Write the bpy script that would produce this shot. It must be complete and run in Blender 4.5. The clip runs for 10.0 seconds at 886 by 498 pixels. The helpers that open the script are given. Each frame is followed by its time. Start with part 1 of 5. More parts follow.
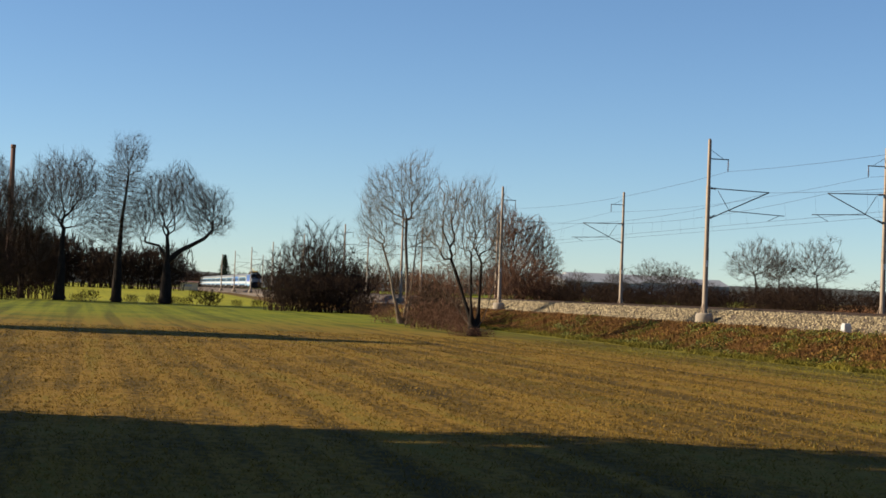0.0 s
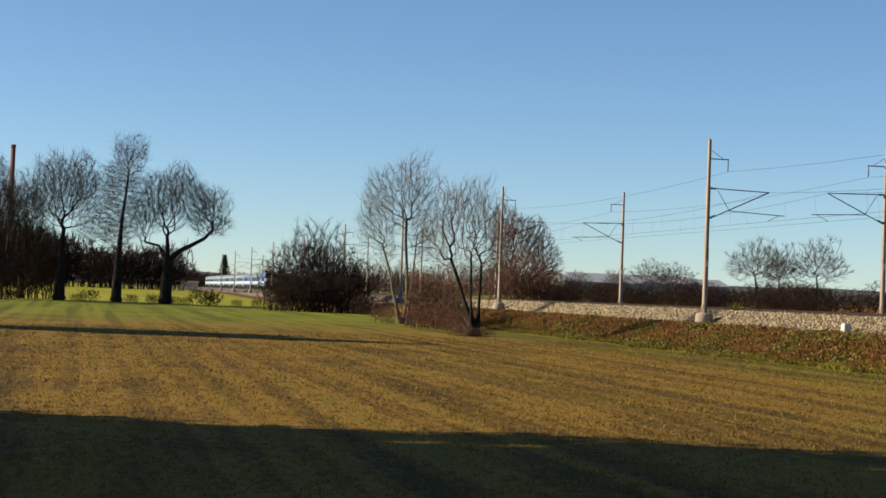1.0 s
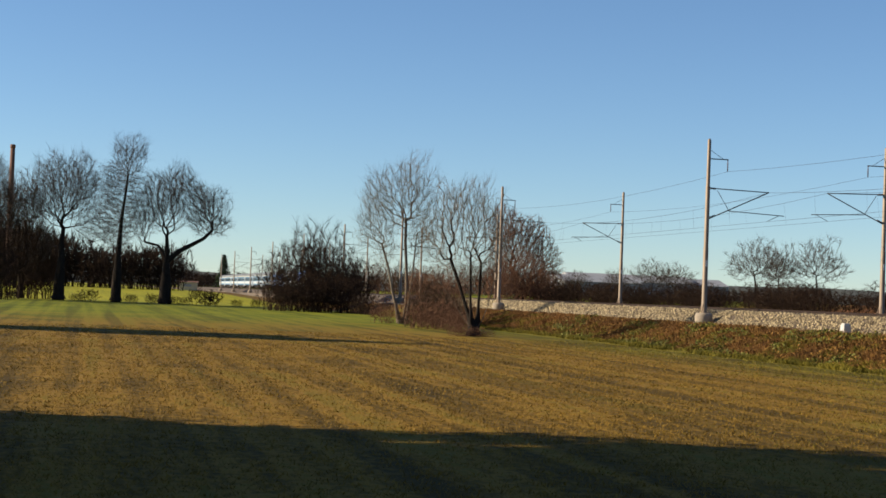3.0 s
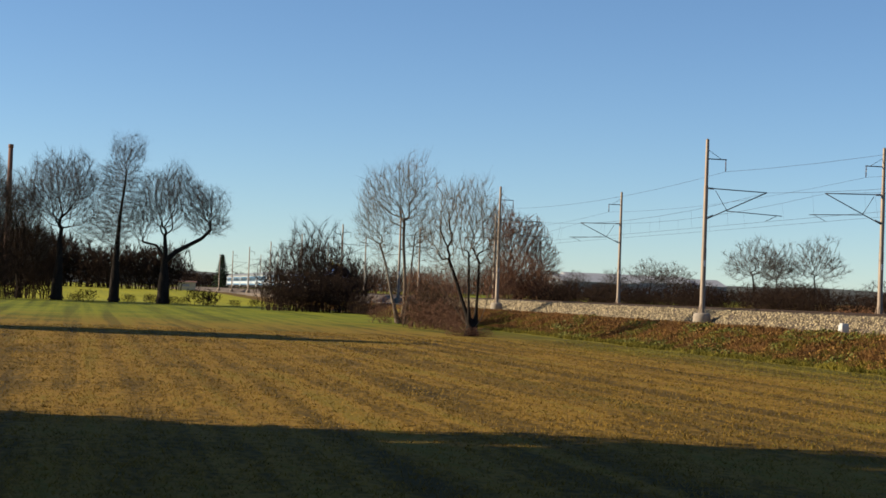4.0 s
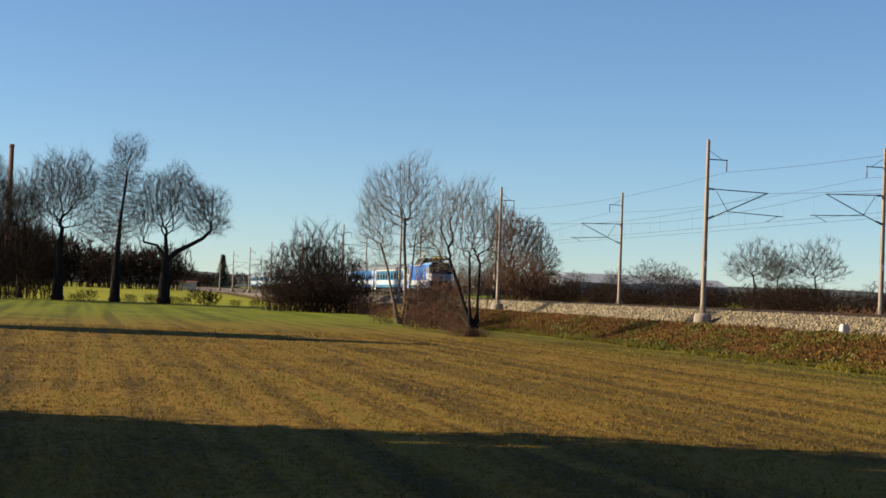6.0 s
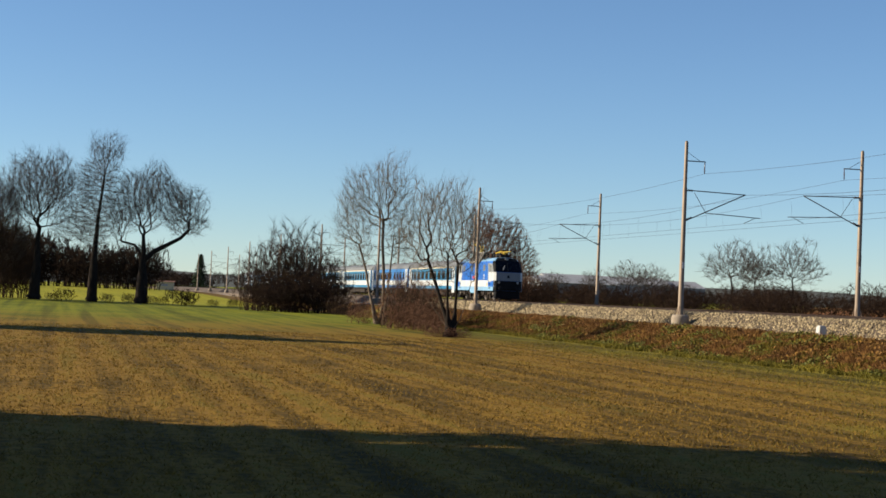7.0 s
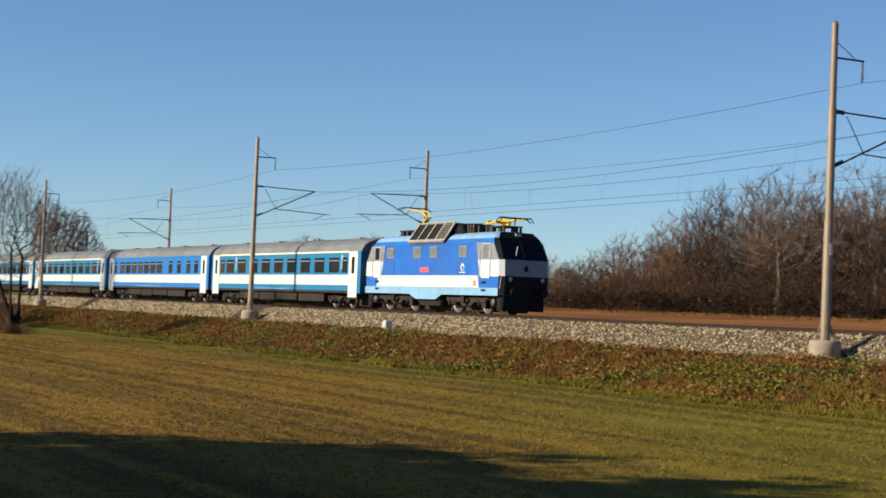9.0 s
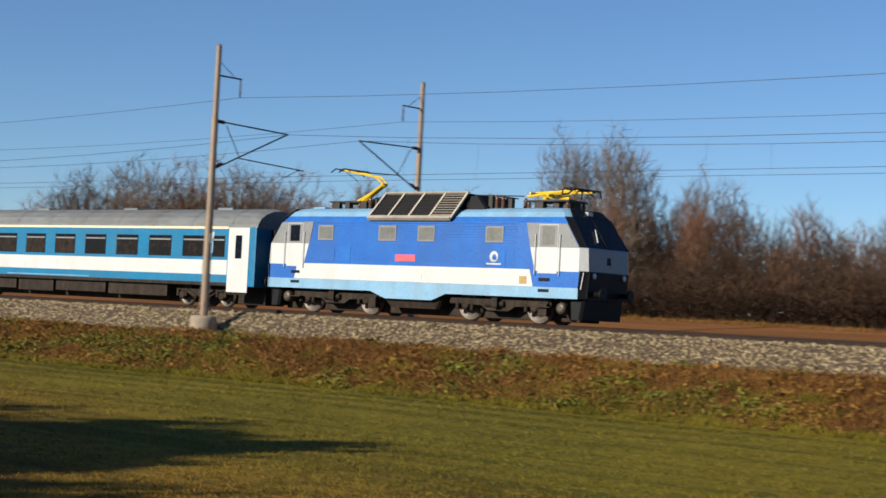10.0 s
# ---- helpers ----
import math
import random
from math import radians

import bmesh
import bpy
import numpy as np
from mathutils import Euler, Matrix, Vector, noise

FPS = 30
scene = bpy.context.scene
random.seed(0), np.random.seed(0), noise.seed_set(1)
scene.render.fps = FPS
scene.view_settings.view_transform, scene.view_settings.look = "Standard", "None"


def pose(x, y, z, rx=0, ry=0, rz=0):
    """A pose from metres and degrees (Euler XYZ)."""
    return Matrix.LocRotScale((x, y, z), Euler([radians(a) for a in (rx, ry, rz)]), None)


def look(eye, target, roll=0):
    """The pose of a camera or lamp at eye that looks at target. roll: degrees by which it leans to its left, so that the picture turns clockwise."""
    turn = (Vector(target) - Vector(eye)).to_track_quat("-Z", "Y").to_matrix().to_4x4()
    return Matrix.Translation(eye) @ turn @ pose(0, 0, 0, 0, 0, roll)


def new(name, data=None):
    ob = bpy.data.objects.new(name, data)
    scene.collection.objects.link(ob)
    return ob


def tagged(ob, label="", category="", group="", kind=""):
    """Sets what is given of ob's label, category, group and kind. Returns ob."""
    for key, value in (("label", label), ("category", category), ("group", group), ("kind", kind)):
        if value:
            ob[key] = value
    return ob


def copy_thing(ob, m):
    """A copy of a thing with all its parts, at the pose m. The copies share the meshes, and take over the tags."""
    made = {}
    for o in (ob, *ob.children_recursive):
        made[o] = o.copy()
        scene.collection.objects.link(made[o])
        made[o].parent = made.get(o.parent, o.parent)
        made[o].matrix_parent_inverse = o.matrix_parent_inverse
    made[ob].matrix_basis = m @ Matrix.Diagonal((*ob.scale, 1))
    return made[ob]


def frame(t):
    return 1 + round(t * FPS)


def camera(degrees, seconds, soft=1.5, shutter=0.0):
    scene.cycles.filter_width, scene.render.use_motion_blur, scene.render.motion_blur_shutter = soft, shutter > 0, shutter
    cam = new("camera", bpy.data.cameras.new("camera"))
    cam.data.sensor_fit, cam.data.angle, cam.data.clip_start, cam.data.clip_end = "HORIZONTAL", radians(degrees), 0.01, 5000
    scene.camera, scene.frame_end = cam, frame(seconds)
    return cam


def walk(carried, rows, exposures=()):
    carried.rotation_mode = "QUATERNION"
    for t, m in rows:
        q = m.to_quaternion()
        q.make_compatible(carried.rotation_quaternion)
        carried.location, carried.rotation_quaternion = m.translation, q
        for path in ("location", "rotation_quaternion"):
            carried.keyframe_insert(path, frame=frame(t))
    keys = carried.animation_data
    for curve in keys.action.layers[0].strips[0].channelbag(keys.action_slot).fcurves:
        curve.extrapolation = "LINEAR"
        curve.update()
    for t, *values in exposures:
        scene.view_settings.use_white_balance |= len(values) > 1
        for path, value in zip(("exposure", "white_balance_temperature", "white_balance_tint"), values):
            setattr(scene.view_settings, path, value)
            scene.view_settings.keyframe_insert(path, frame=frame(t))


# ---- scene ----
# World axes: x runs along the railway in the direction of travel, y runs away from the camera across it, z is up.
cam = camera(29.415, 10.0, soft=1.6, shutter=0.1)


def view(t, x, y, z, heading, pitch, roll):
    h, p = radians(heading), radians(pitch)
    eye = Vector((x, y, z))
    return t, look(eye, eye + Vector((math.sin(h) * math.cos(p), math.cos(h) * math.cos(p), math.sin(p))), roll)


PATH = [
    (0.0, 0.0, 0.0, 2.65, -78.011, 1.575, 2.154),
    (2.7, 0.0, 0.0, 2.65, -78.011, 1.575, 2.154),
    (3.8, 0.0, 0.0, 2.65, -77.93, 1.575, 2.17),
    (4.5, 0.0, 0.0, 2.65, -77.96, 1.58, 2.19),
    (5.5, 0.0, 0.0, 2.65, -78.005, 1.575, 2.2),
    (6.2, 0.0, 0.0, 2.65, -77.93, 1.59, 2.25),
    (6.8, 0.0, 0.0, 2.65, -77.58, 1.622, 2.36),
    (7.0, 0.0, 0.0, 2.65, -77.224, 1.631, 2.396),
    (7.5, 0.0, 0.0, 2.65, -76.05, 1.617, 2.428),
    (8.0, 0.0, 0.0, 2.65, -72.925, 1.763, 2.389),
    (8.5, 0.0, 0.0, 2.65, -68.92, 1.875, 2.306),
    (9.0, 0.0, 0.0, 2.65, -62.715, 2.075, 2.36),
    (9.3, 0.0, 0.0, 2.65, -57.63, 2.204, 2.33),
    (9.5, 0.726, -0.537, 2.65, -53.533, 2.223, 2.396),
    (9.6, 1.713, -1.353, 2.65, -51.28, 2.22, 2.40),
    (9.8, 3.271, -3.08, 2.65, -46.66, 2.229, 2.573),
    (10.0, 6.287, -7.307, 2.65, -40.681, 2.266, 3.0),
]
walk(cam, [view(*row) for row in PATH], exposures=[(0.0, 0.97, 6400, 10), (8.5, 0.9, 6250, 10), (10.0, 0.58, 5900, 10)])

# ---- sky and sun ----
SUN_ELEVATION = 22.0
SUN_FROM = Vector((-0.25, -0.968, math.tan(radians(SUN_ELEVATION)))).normalized()
world = bpy.data.worlds.new("sky")
scene.world = world
world.use_nodes = True
wn = world.node_tree.nodes
sky = wn.new("ShaderNodeTexSky")
sky.sky_type, sky.sun_disc = "NISHITA", False
sky.sun_elevation, sky.sun_rotation = radians(SUN_ELEVATION), math.atan2(-0.25, -0.968)
sky.air_density, sky.dust_density, sky.ozone_density = 0.8, 0.0, 3.2
wn["Background"].inputs["Strength"].default_value = 0.062
tint = wn.new("ShaderNodeMix")
tint.data_type, tint.blend_type = "RGBA", "MULTIPLY"
tint.inputs["Factor"].default_value = 1.0
tint.inputs["B"].default_value = (0.93, 1.0, 1.06, 1)
world.node_tree.links.new(sky.outputs[0], tint.inputs["A"])
world.node_tree.links.new(tint.outputs["Result"], wn["Background"].inputs["Color"])
sun_data = bpy.data.lights.new("sun", "SUN")
sun_data.energy, sun_data.angle, sun_data.color = 5.0, radians(0.5), (1.0, 0.86, 0.64)
sun = new("sun", sun_data)
sun.matrix_world = look(SUN_FROM * 200, (0, 0, 0))

# ---- heights of the place ----
RAIL_Z = 2.53
MAST_Y, NEAR_Y, FAR_Y, FAR_MAST_Y = 39.2, 43.4, 48.5, 52.7


def bend(x):
    """How far the line swings away from the camera's side in the distance."""
    return 0.0125 * 30 * math.log1p(math.exp(min(60.0, (-x - 165) / 30)))


def smooth(a, b, v):
    u = min(1.0, max(0.0, (v - a) / (b - a)))
    return u * u * (3 - 2 * u)


def ground_z(x, y):
    y = y - bend(x)
    z = 1.42 * smooth(33.0, 38.4, y) + 0.7 * smooth(51.5, 54.0, y) + 1.15 * smooth(60, 84, y)
    z = max(z, 1.25 * smooth(255, 470, math.hypot(x, y)))
    near = smooth(420, 250, math.hypot(x, y))
    return z + near * (0.07 * noise.noise((x * 0.12, y * 0.12, 0)) + 0.09 * smooth(32, 34, y) * smooth(40, 38, y) * noise.noise((x * 0.45, y * 0.45, 3)))


# ---- materials ----
def ramp(nodes, stops):
    r = nodes.new("ShaderNodeValToRGB")
    while len(r.color_ramp.elements) < len(stops):
        r.color_ramp.elements.new(0.5)
    for e, (p, c) in zip(r.color_ramp.elements, stops):
        e.position, e.color = p, (*c, 1)
    return r


def surface(name, dark, light, scale=6.0, rough=0.7, metal=0.0, bump=0.15, fine=8.0, stretch=(1, 1, 1), per_piece=0.0, island=0.0, dirt=None, dirt_amount=0.4, gloss=0.5):
    """A node material: two scales of noise between two colours, roughness variation, bump, and optional soiling."""
    m = bpy.data.materials.new(name)
    m.use_nodes = True
    n, l = m.node_tree.nodes, m.node_tree.links
    b = n["Principled BSDF"]
    geo, mp = n.new("ShaderNodeTexCoord"), n.new("ShaderNodeMapping")
    mp.inputs["Scale"].default_value = stretch
    l.new(geo.outputs["Object"], mp.inputs["Vector"])
    big, small = n.new("ShaderNodeTexNoise"), n.new("ShaderNodeTexNoise")
    big.inputs["Scale"].default_value, big.inputs["Detail"].default_value = scale, 4
    small.inputs["Scale"].default_value, small.inputs["Detail"].default_value = scale * fine, 3
    for t in (big, small):
        l.new(mp.outputs[0], t.inputs["Vector"])
    mix = n.new("ShaderNodeMath")
    mix.operation = "MULTIPLY_ADD"
    mix.inputs[1].default_value = 0.5
    l.new(small.outputs["Fac"], mix.inputs[0])
    half = n.new("ShaderNodeMath")
    half.operation = "MULTIPLY"
    half.inputs[1].default_value = 0.5
    l.new(big.outputs["Fac"], half.inputs[0])
    l.new(half.outputs[0], mix.inputs[2])
    value = mix.outputs[0]
    if per_piece or island:
        add = n.new("ShaderNodeMath")
        add.operation = "MULTIPLY_ADD"
        src = n.new("ShaderNodeObjectInfo").outputs["Random"] if per_piece else n.new("ShaderNodeNewGeometry").outputs["Random Per Island"]
        l.new(src, add.inputs[0])
        add.inputs[1].default_value = per_piece or island
        l.new(value, add.inputs[2])
        sub = n.new("ShaderNodeMath")
        sub.operation = "SUBTRACT"
        l.new(add.outputs[0], sub.inputs[0])
        sub.inputs[1].default_value = (per_piece or island) / 2
        value = sub.outputs[0]
    r = ramp(n, [(0.3, dark), (0.7, light)])
    l.new(value, r.inputs[0])
    colour = r.outputs[0]
    if dirt:
        dn = n.new("ShaderNodeTexNoise")
        dn.inputs["Scale"].default_value, dn.inputs["Detail"].default_value = scale * 0.7, 6
        dm = n.new("ShaderNodeMapping")
        dm.inputs["Scale"].default_value = (1.0, 1.0, 0.25)
        l.new(geo.outputs["Object"], dm.inputs["Vector"])
        l.new(dm.outputs[0], dn.inputs["Vector"])
        dr = ramp(n, [(0.45, (0, 0, 0)), (0.75, (dirt_amount,) * 3)])
        l.new(dn.outputs["Fac"], dr.inputs[0])
        mx = n.new("ShaderNodeMix")
        mx.data_type = "RGBA"
        l.new(dr.outputs[0], mx.inputs["Factor"])
        l.new(colour, mx.inputs["A"])
        mx.inputs["B"].default_value = (*dirt, 1)
        colour = mx.outputs["Result"]
    l.new(colour, b.inputs["Base Color"])
    rr = n.new("ShaderNodeMapRange")
    rr.inputs["To Min"].default_value, rr.inputs["To Max"].default_value = max(0.05, rough - 0.12), min(1.0, rough + 0.12)
    l.new(small.outputs["Fac"], rr.inputs["Value"])
    l.new(rr.outputs[0], b.inputs["Roughness"])
    b.inputs["Metallic"].default_value = metal
    b.inputs["Specular IOR Level"].default_value = gloss
    if bump:
        bn = n.new("ShaderNodeBump")
        bn.inputs["Strength"].default_value, bn.inputs["Distance"].default_value = bump, 0.02
        l.new(small.outputs["Fac"], bn.inputs["Height"])
        l.new(bn.outputs[0], b.inputs["Normal"])
    return m


def ground_material():
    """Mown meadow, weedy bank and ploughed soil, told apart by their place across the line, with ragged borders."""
    m = bpy.data.materials.new("ground")
    m.use_nodes = True
    n, l = m.node_tree.nodes, m.node_tree.links
    b = n["Principled BSDF"]
    co = n.new("ShaderNodeTexCoord")
    sep = n.new("ShaderNodeSeparateXYZ")
    l.new(co.outputs["Object"], sep.inputs[0])

    def tex(scale, detail=4, stretch=(1, 1, 1)):
        mp = n.new("ShaderNodeMapping")
        mp.inputs["Scale"].default_value = stretch
        l.new(co.outputs["Object"], mp.inputs["Vector"])
        t = n.new("ShaderNodeTexNoise")
        t.inputs["Scale"].default_value, t.inputs["Detail"].default_value = scale, detail
        l.new(mp.outputs[0], t.inputs["Vector"])
        return t.outputs["Fac"]

    def math_node(op, a, c, d=None):
        k = n.new("ShaderNodeMath")
        k.operation = op
        for i, v in enumerate((a, c, d)):
            if v is None:
                continue
            if isinstance(v, (int, float)):
                k.inputs[i].default_value = v
            else:
                l.new(v, k.inputs[i])
        return k.outputs[0]

    def blend(f, a, c):
        k = n.new("ShaderNodeMix")
        k.data_type = "RGBA"
        l.new(f, k.inputs["Factor"])
        l.new(a, k.inputs["A"])
        l.new(c, k.inputs["B"])
        return k.outputs["Result"]

    def step(v, lo, hi):
        k = n.new("ShaderNodeMapRange")
        k.interpolation_type = "SMOOTHSTEP"
        l.new(v, k.inputs["Value"])
        k.inputs["From Min"].default_value, k.inputs["From Max"].default_value = lo, hi
        return k.outputs[0]

    rows = tex(1.15, 3, (0.012, 1.0, 1.0))
    patch = tex(0.12, 5)
    grain = tex(5.0, 5, (0.6, 1, 1))
    v = math_node("SUBTRACT", math_node("MULTIPLY_ADD", rows, 0.58, math_node("MULTIPLY_ADD", patch, 0.5, math_node("MULTIPLY", grain, 0.47))), 0.24)
    straw = ramp(n, [(0.42, MEADOW[0]), (0.5, MEADOW[1]), (0.56, MEADOW[2]), (0.64, MEADOW[3])])
    l.new(v, straw.inputs[0])
    # wheel tracks and mowing lines run along the meadow
    lines = n.new("ShaderNodeValToRGB")
    lines.color_ramp.elements[0].position, lines.color_ramp.elements[1].position = 0.36, 0.45
    lines.color_ramp.elements[0].color, lines.color_ramp.elements[1].color = (0.5, 0.52, 0.42, 1), (1, 1, 1, 1)
    l.new(tex(0.62, 1, (0.014, 1.0, 1.0)), lines.inputs[0])
    tracks = n.new("ShaderNodeMix")
    tracks.data_type, tracks.blend_type = "RGBA", "MULTIPLY"
    tracks.inputs["Factor"].default_value = 0.75
    l.new(lines.outputs[0], tracks.inputs["B"])
    green = ramp(n, [(0.35, (0.065, 0.082, 0.004)), (0.7, (0.185, 0.185, 0.009))])
    l.new(v, green.inputs[0])
    wob = math_node("MULTIPLY_ADD", patch, 60.0, sep.outputs["X"])
    lush = ramp(n, [(0.38, (0.06, 0.06, 0.004)), (0.62, (0.16, 0.125, 0.01))])
    l.new(v, lush.inputs[0])
    near_end = math_node("MAXIMUM", math_node("ADD", sep.outputs["X"], 55.0), 0.0)
    foot = math_node("MULTIPLY_ADD", near_end, 0.4, math_node("MULTIPLY_ADD", patch, 16.0, sep.outputs["Y"]))
    meadow = blend(step(foot, 31.0, 43.0), straw.outputs[0], lush.outputs[0])
    meadow = blend(step(wob, -62.0, -135.0), meadow, green.outputs[0])
    l.new(meadow, tracks.inputs["A"])
    meadow = tracks.outputs["Result"]
    crop = ramp(n, [(0.35, (0.16, 0.16, 0.01)), (0.7, (0.3, 0.27, 0.015))])
    l.new(v, crop.inputs[0])
    meadow = blend(step(wob, -205.0, -225.0), meadow, crop.outputs[0])
    bank = ramp(n, [(0.38, (0.045, 0.018, 0.005)), (0.47, (0.115, 0.05, 0.011)), (0.55, (0.125, 0.085, 0.014)), (0.65, (0.075, 0.1, 0.01))])
    l.new(math_node("MULTIPLY_ADD", tex(0.5, 5), 0.6, math_node("MULTIPLY", tex(3.0, 4), 0.4)), bank.inputs[0])
    soil = ramp(n, [(0.35, (0.115, 0.048, 0.015)), (0.65, (0.24, 0.105, 0.034))])
    l.new(math_node("MULTIPLY_ADD", tex(0.3, 6, (0.2, 1, 1)), 0.6, math_node("MULTIPLY", tex(4.0, 4), 0.4)), soil.inputs[0])
    across = math_node("MULTIPLY_ADD", tex(0.7, 4), 3.0, sep.outputs["Y"])
    c = blend(step(across, 34.2, 36.0), meadow, bank.outputs[0])
    path = ramp(n, [(0.35, (0.14, 0.105, 0.075)), (0.65, (0.27, 0.21, 0.155))])
    l.new(grain, path.inputs[0])
    c = blend(step(math_node("MULTIPLY_ADD", tex(0.9, 4), 1.2, sep.outputs["Y"]), 38.7, 39.2), c, path.outputs[0])
    c = blend(step(sep.outputs["Y"], 52.0, 53.0), c, bank.outputs[0])
    far = blend(step(wob, -120.0, -160.0), soil.outputs[0], green.outputs[0])
    c = blend(step(across, 64.5, 67.0), c, far)
    l.new(c, b.inputs["Base Color"])
    b.inputs["Roughness"].default_value = 0.95
    b.inputs["Specular IOR Level"].default_value = 0.1
    bn = n.new("ShaderNodeBump")
    bn.inputs["Strength"].default_value, bn.inputs["Distance"].default_value = 0.3, 0.08
    l.new(math_node("ADD", grain, tex(1.2, 3)), bn.inputs["Height"])
    l.new(bn.outputs[0], b.inputs["Normal"])
    return m


MEADOW = [(0.072, 0.042, 0.004), (0.135, 0.077, 0.007), (0.215, 0.116, 0.014), (0.15, 0.1, 0.009)]
GROUND = ground_material()
BLADE = surface("grass_blades", (0.096, 0.06, 0.006), (0.262, 0.153, 0.022), 0.15, 0.8, bump=0, island=0.35, gloss=0.2)
WEED = surface("weed_blades", (0.06, 0.025, 0.007), (0.23, 0.11, 0.027), 0.25, 0.8, bump=0, island=0.3, gloss=0.2)
WEED_GREEN = surface("green_weed", (0.06, 0.056, 0.005), (0.2, 0.155, 0.014), 0.25, 0.8, bump=0, island=0.3, gloss=0.2)
BRAMBLE = surface("rust_leaves", (0.07, 0.034, 0.008), (0.24, 0.125, 0.026), 0.4, 0.8, bump=0, island=0.5, gloss=0.2)
LEAF = surface("green_leaves", (0.045, 0.055, 0.004), (0.16, 0.145, 0.012), 0.4, 0.7, bump=0, island=0.4, gloss=0.3)
BALLAST = surface("ballast", (0.034, 0.022, 0.014), (0.085, 0.056, 0.035), 9.0, 0.9, bump=0.8, fine=3)
STONE = surface("ballast_stone", (0.085, 0.062, 0.034), (0.38, 0.295, 0.165), 3.0, 0.85, bump=0.2, island=0.5)
RUST = surface("rail_steel", (0.013, 0.008, 0.006), (0.036, 0.02, 0.013), 5.0, 0.7, 0.2, 0.1, gloss=0.2)
SLEEPER = surface("sleeper_concrete", (0.07, 0.046, 0.03), (0.15, 0.10, 0.068), 4.0, 0.9, bump=0.3, per_piece=0.3)
CONCRETE = surface("concrete", (0.19, 0.15, 0.11), (0.33, 0.27, 0.2), 3.0, 0.85, bump=0.25, dirt=(0.1, 0.08, 0.06))
POLE = surface("mast_steel", (0.14, 0.103, 0.072), (0.27, 0.21, 0.152), 1.5, 0.6, 0.3, 0.1, stretch=(1, 1, 0.2), dirt=(0.16, 0.08, 0.04), dirt_amount=0.6)
DARK_STEEL = surface("dark_steel", (0.02, 0.019, 0.018), (0.055, 0.05, 0.045), 4.0, 0.6, 0.6, 0.1)
WIRE = surface("wire_copper", (0.03, 0.028, 0.03), (0.07, 0.065, 0.06), 2.0, 0.5, 0.7, 0)
INSULATOR = surface("insulator_glaze", (0.06, 0.03, 0.02), (0.12, 0.06, 0.04), 8.0, 0.25, 0, 0)
TRAIN_WHITE = surface("white_paint", (0.43, 0.445, 0.455), (0.535, 0.55, 0.56), 1.2, 0.42, bump=0.02, dirt=(0.45, 0.42, 0.36), dirt_amount=0.35)
WHITE_STONE = surface("white_painted_stone", (0.3444, 0.3362, 0.3198), (0.4756, 0.4674, 0.4428), 6.0, 0.8, bump=0.2, dirt=(0.2, 0.17, 0.13))
BARK_DARK = surface("dark_bark", (0.008, 0.006, 0.005), (0.034, 0.026, 0.02), 3.0, 0.95, bump=0.5, stretch=(1, 1, 0.3), gloss=0.08)
BARK_PALE = surface("pale_bark", (0.06, 0.046, 0.033), (0.24, 0.19, 0.14), 2.0, 0.9, bump=0.4, stretch=(1, 1, 0.3), gloss=0.08)
TWIG_GREY = surface("grey_twigs", (0.08, 0.06, 0.045), (0.2, 0.15, 0.115), 0.6, 0.95, bump=0, island=0.3, gloss=0.08)
TWIG_BROWN = surface("brown_twigs", (0.07, 0.036, 0.021), (0.21, 0.11, 0.066), 0.5, 0.95, bump=0, island=0.4, gloss=0.08)
# grey twigs again, darkened in colour for the vignette over the left trees
TWIG_SHADE = surface("shaded_grey_twigs", (0.035, 0.028, 0.023), (0.11, 0.086, 0.07), 0.5, 0.95, bump=0, island=0.4, gloss=0.08)
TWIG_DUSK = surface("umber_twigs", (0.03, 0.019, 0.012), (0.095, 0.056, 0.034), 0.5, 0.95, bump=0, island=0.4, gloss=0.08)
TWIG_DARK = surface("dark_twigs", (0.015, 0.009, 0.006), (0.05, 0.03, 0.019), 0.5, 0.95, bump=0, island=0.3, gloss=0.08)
TWIG_PALE = surface("pale_twigs", (0.09, 0.07, 0.05), (0.2, 0.16, 0.115), 0.6, 0.95, bump=0, island=0.3, gloss=0.08)
NEEDLE = surface("needles", (0.008, 0.016, 0.008), (0.03, 0.048, 0.02), 0.8, 0.9, bump=0, island=0.4, gloss=0.08)


# ---- mesh helpers ----
def part(name, data, material, parent=None, label=""):
    """Links mesh data (verts, faces) or a bmesh as one object, under a thing or a part."""
    me = bpy.data.meshes.new(name)
    if isinstance(data, tuple):
        fill(me, *data)
    else:
        data.to_mesh(me)
        data.free()
    me.materials.append(material)
    ob = new(name, me)
    ob.parent = parent
    if label:
        ob["label"] = label
    return ob


def fill(me, verts, faces):
    verts = np.asarray(verts, np.float32).reshape(-1, 3)
    if isinstance(faces, np.ndarray):
        k = faces.shape[1]
        me.vertices.add(len(verts))
        me.vertices.foreach_set("co", verts.ravel())
        me.loops.add(faces.size)
        me.loops.foreach_set("vertex_index", faces.astype(np.int32).ravel())
        me.polygons.add(len(faces))
        me.polygons.foreach_set("loop_start", np.arange(0, faces.size, k, dtype=np.int32))
        me.update(calc_edges=True)
    else:
        me.from_pydata(verts.tolist(), [], [list(f) for f in faces])


def thing(name, m, label, category, group="", kind=""):
    ob = new(name)
    ob.empty_display_size = 0.2
    ob.matrix_world = m
    return tagged(ob, label, category, group, kind)


